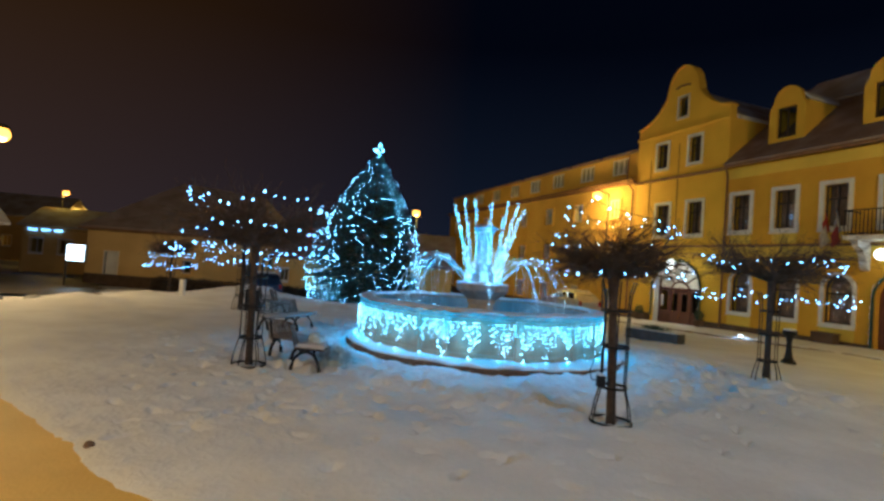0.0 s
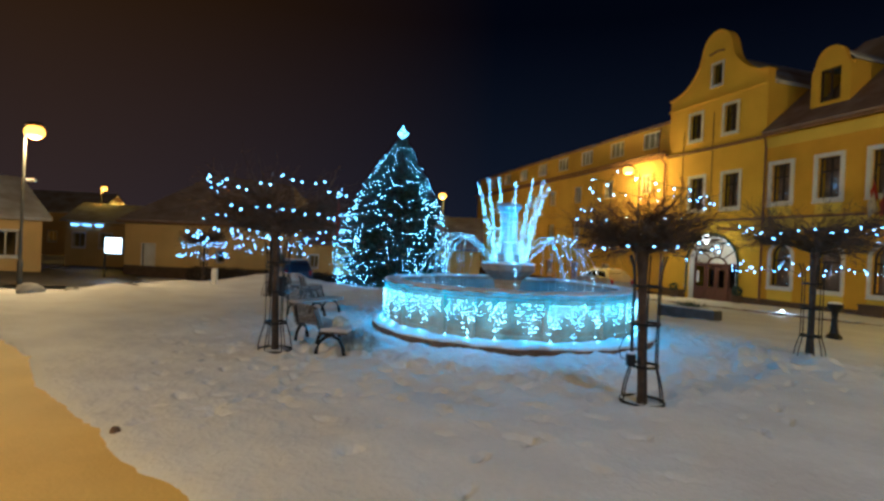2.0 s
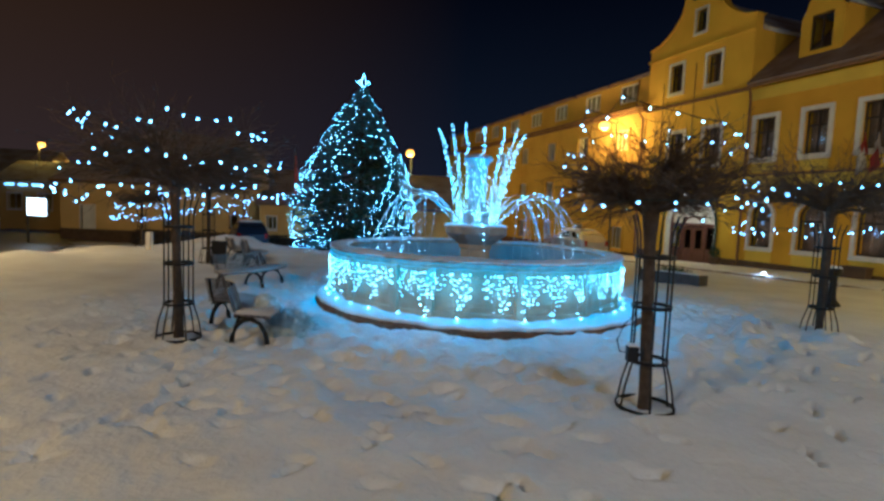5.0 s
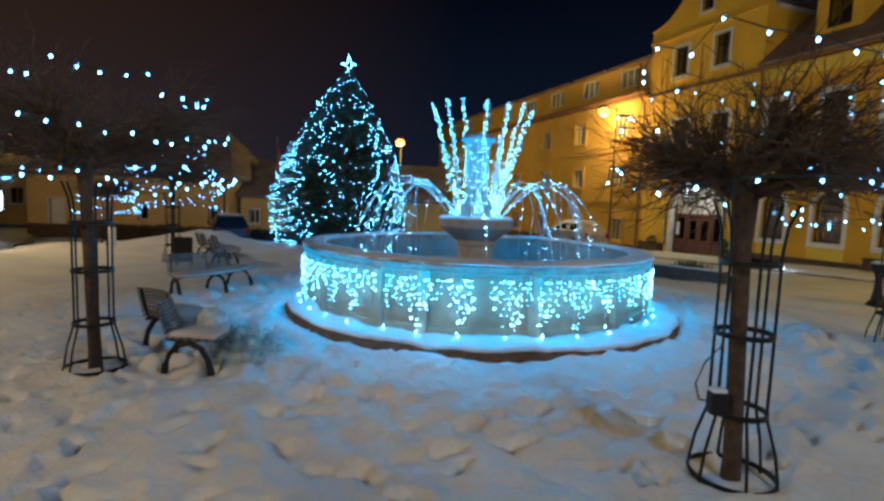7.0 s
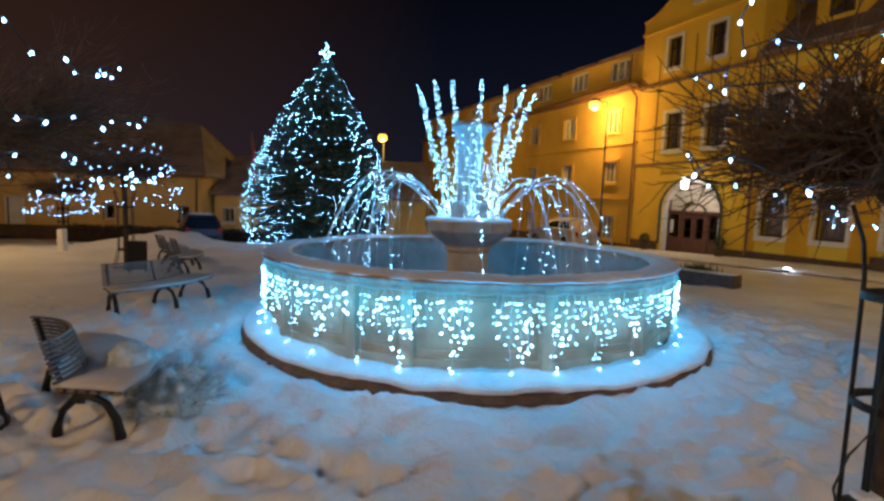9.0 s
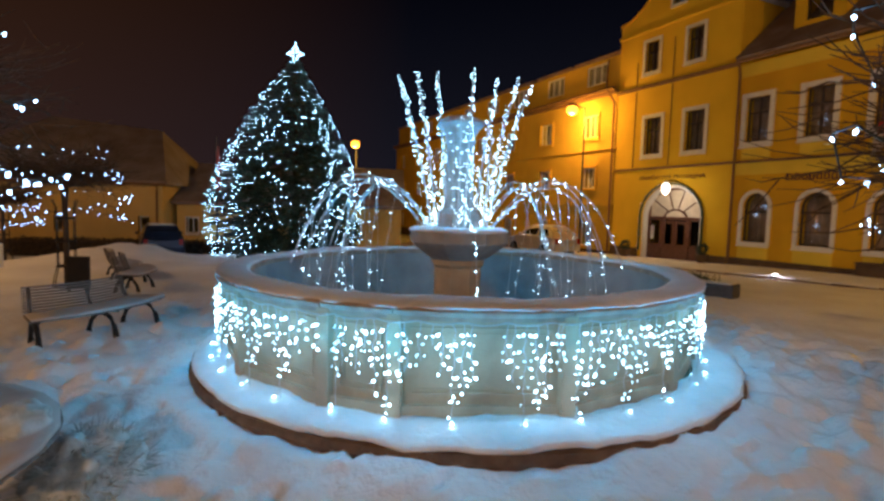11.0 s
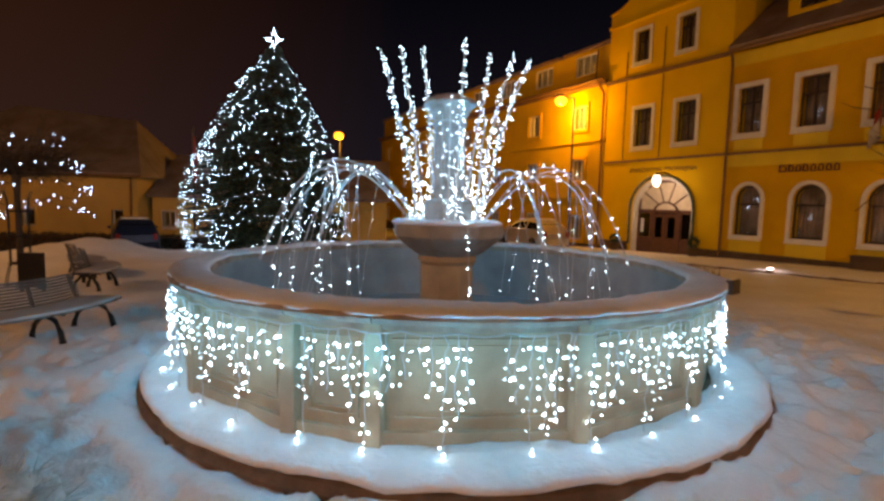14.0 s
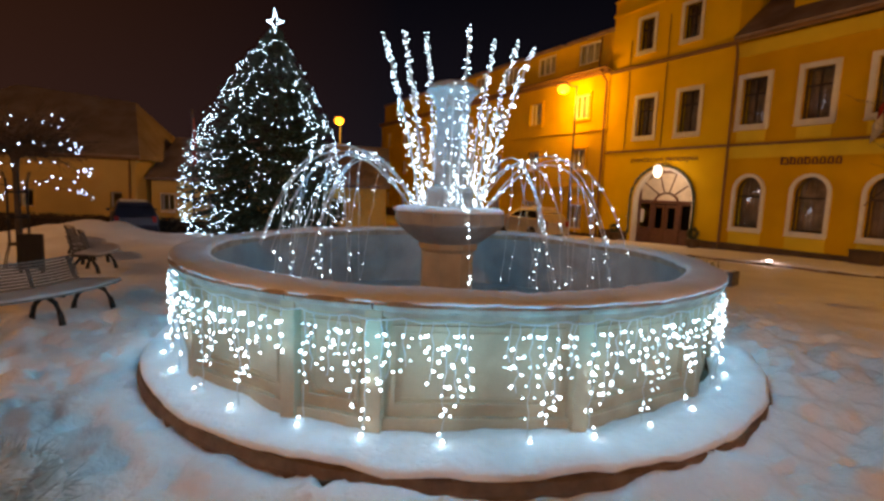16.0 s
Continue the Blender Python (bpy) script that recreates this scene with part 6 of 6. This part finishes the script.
    for s in (-1, 1):
        part("headlight", boxed(k * 1.98, k * 2.14, s * 0.62 - 0.13, s * 0.62 + 0.13, 0.60, 0.74, bevel=0.02), mat("lamp_lens", (0.6, 0.6, 0.6), 0.15), body)
        part("tail_light", boxed(-k * 2.15, -k * 2.05, s * 0.66 - 0.08, s * 0.66 + 0.08, 0.66, 0.92, bevel=0.02), mat("red_lens", (0.3, 0.02, 0.02), 0.2), body)
        part("mirror", boxed(k * 0.62, k * 0.74, s * 0.90 - 0.07, s * 0.90 + 0.07, 0.98, 1.10, bevel=0.03), paint, body)
    part("snow", boxed(-k * 1.35, k * 0.15, -0.50, 0.50, 1.47, 1.51, bevel=0.015), SNOW_SOFT, e)
    return e


SILVER = mat("silver_car_paint", (0.50, 0.48, 0.45), 0.3, 0.5, scale=2)
NAVY = mat("dark_blue_car_paint", (0.02, 0.035, 0.08), 0.3, 0.3, scale=2)
wv = FRONT @ Vector((-8.4, -2.5, 0))
car(wv.x, wv.y, 110, SILVER, "silver hatchback parked before the ochre house", 4.1)
car(-10.1, 30.0, 116, NAVY, "dark blue car parked before the annex", 4.3)

# ---- distance on the west side ----
def far_house(x, y, turn, w, d, h, ridge, label, material):
    e = empty("far_house", pose(x, y, -1.0, 0, 0, turn), label, "house", "houses down the street")
    ops = [(w * (k + 0.5) / 4 - 0.5, w * (k + 0.5) / 4 + 0.5, 1.3, flat_top(2.6)) for k in range(4)]
    part("wall", wall(bmesh.new(), 0, w, -0.5, flat_top(h), 0.35, ops), material, e)
    for a, b, lo, hi in ops:
        window(e, a, b, lo, hi, 0.08, WHITE_WOOD, trim=TRIM, bars=1, cross=1)
    bm = boxed(0, 0.3, 0.35, d, -0.5, h)
    box(bm, w - 0.3, w, 0.35, d, -0.5, h)
    box(bm, 0.0, w, d - 0.3, d, -0.5, h)
    part("side_wall", bm, material, e)
    bm = bmesh.new()
    slab(bm, (-0.3, -0.4, h), (w + 0.3, -0.4, h), (w + 0.3, d / 2, ridge), (-0.3, d / 2, ridge), 0.15)
    slab(bm, (-0.3, d + 0.4, h), (w + 0.3, d + 0.4, h), (w + 0.3, d / 2, ridge), (-0.3, d / 2, ridge), 0.15)
    part("roof", bm, ROOF_SNOW, e)
    return e


far = far_house(-36.5, 45.0, 12, 9.0, 7.0, 3.6, 5.4, "low far house with a row of blue lights under its eaves", BEIGE)
eaves = empty("eaves_lights", pose(-36.5, 45.0, -1.0, 0, 0, 12), "row of blue-white lights under the far eaves", "light string")
for k in range(3):
    bm = bmesh.new()
    for i in range(9):
        bulb(bm, (0.5 + 1.0 * k + 0.075 * i, -0.1, 3.35 - 0.03 * (i % 2)), 0.05, Vector((0, 0, -1)))
    led_part(bm, glow("eaves_led", (0.35, 0.55, 1.0), 5.0), eaves)
part("cable", tube(bmesh.new(), [(0.4, -0.1, 3.42), (5.0, -0.1, 3.42)], 0.02, 4), DARK_WIRE, eaves)
far_house(-28.7, 16.1, 60, 12.0, 8.0, 3.2, 5.6, "far rendered house under a snowy roof", BEIGE)
far_house(-62.0, 62.0, 10, 14.0, 9.0, 5.0, 8.0, "distant house at the end of the street", BEIGE)
far_house(6.0, 62.0, -8, 16.0, 9.0, 5.0, 8.0, "distant house beyond the square", BEIGE)
bm = bmesh.new()
rows = []
for k in range(30):
    f = k / 29
    cxr, cyr = -14.9 - 23 * f, 16.0 + 38 * f
    half = 3.6 - 0.8 * f + 0.25 * math.sin(k * 1.9)
    rows.append([bm.verts.new((cxr + s * half * 0.9, cyr + s * half * 0.5, gz(cxr, cyr + s * half * 0.5) + 0.13)) for s in (-1, -0.3, 0.3, 1)])
for a, b in zip(rows, rows[1:]):
    for i in range(3):
        bm.faces.new((a[i], a[i + 1], b[i + 1], b[i]))
tagged(part("road", bm, ASPHALT), "dark wet road leading away between snowbanks", "road", kind="structure")

# boulders at the edge of the cleared path
for k, (x, y, s) in enumerate(((-12.6, 14.5, 0.34), (-11.7, 15.0, 0.22))):
    bm = bmesh.new()
    bmesh.ops.create_icosphere(bm, subdivisions=3, radius=s)
    for v in bm.verts:
        v.co *= 1 + 0.25 * noise.noise(v.co * 3 + Vector((k, 0, 0)))
        v.co.z *= 0.75
    rock = part("boulder", bm, STONE_GREY, smooth=True)
    rock.location = (x, y, gz(x, y) + 0.06)
    tagged(rock, "grey boulder half sunk in the snow", "boulder", "boulders")

# dirty clods at the edge of the cleared path
for k, (x, y, s) in enumerate(((-2.87, 4.46, 0.042), (-2.02, 3.98, 0.025))):
    bm = bmesh.new()
    bmesh.ops.create_icosphere(bm, subdivisions=3, radius=s)
    for v in bm.verts:
        v.co *= 1 + 0.4 * noise.noise(v.co * 22 + Vector((k * 3, 1, 0)))
        v.co.z *= 1.5
    clod = part("clod", bm, KERB, smooth=True)
    clod.location = (x, y, s * 0.7 - 0.06)
    tagged(clod, "dark clod of dirty ice beside the cleared path", "clod", "clods by the path")

# flagpole by the annex
fx, fy = -7.9, 31.0
pole = empty("flagpole", pose(fx, fy, gz(fx, fy)), "thin flagpole with a furled dull red flag", "flagpole")
part("mast", tube(bmesh.new(), [(0, 0, -0.2), (0, 0, 5.6)], [0.05, 0.03], 8), STEEL, pole)
bm = bmesh.new()
tube(bm, [(0.06, 0, 3.0), (0.10, -0.02, 3.5), (0.08, 0, 4.3), (0.05, 0, 5.2)], [0.05, 0.12, 0.10, 0.03], 7)
part("cloth", bm, mat("dull_red_cloth", (0.35, 0.07, 0.05), 0.9, scale=6), pole, smooth=True)
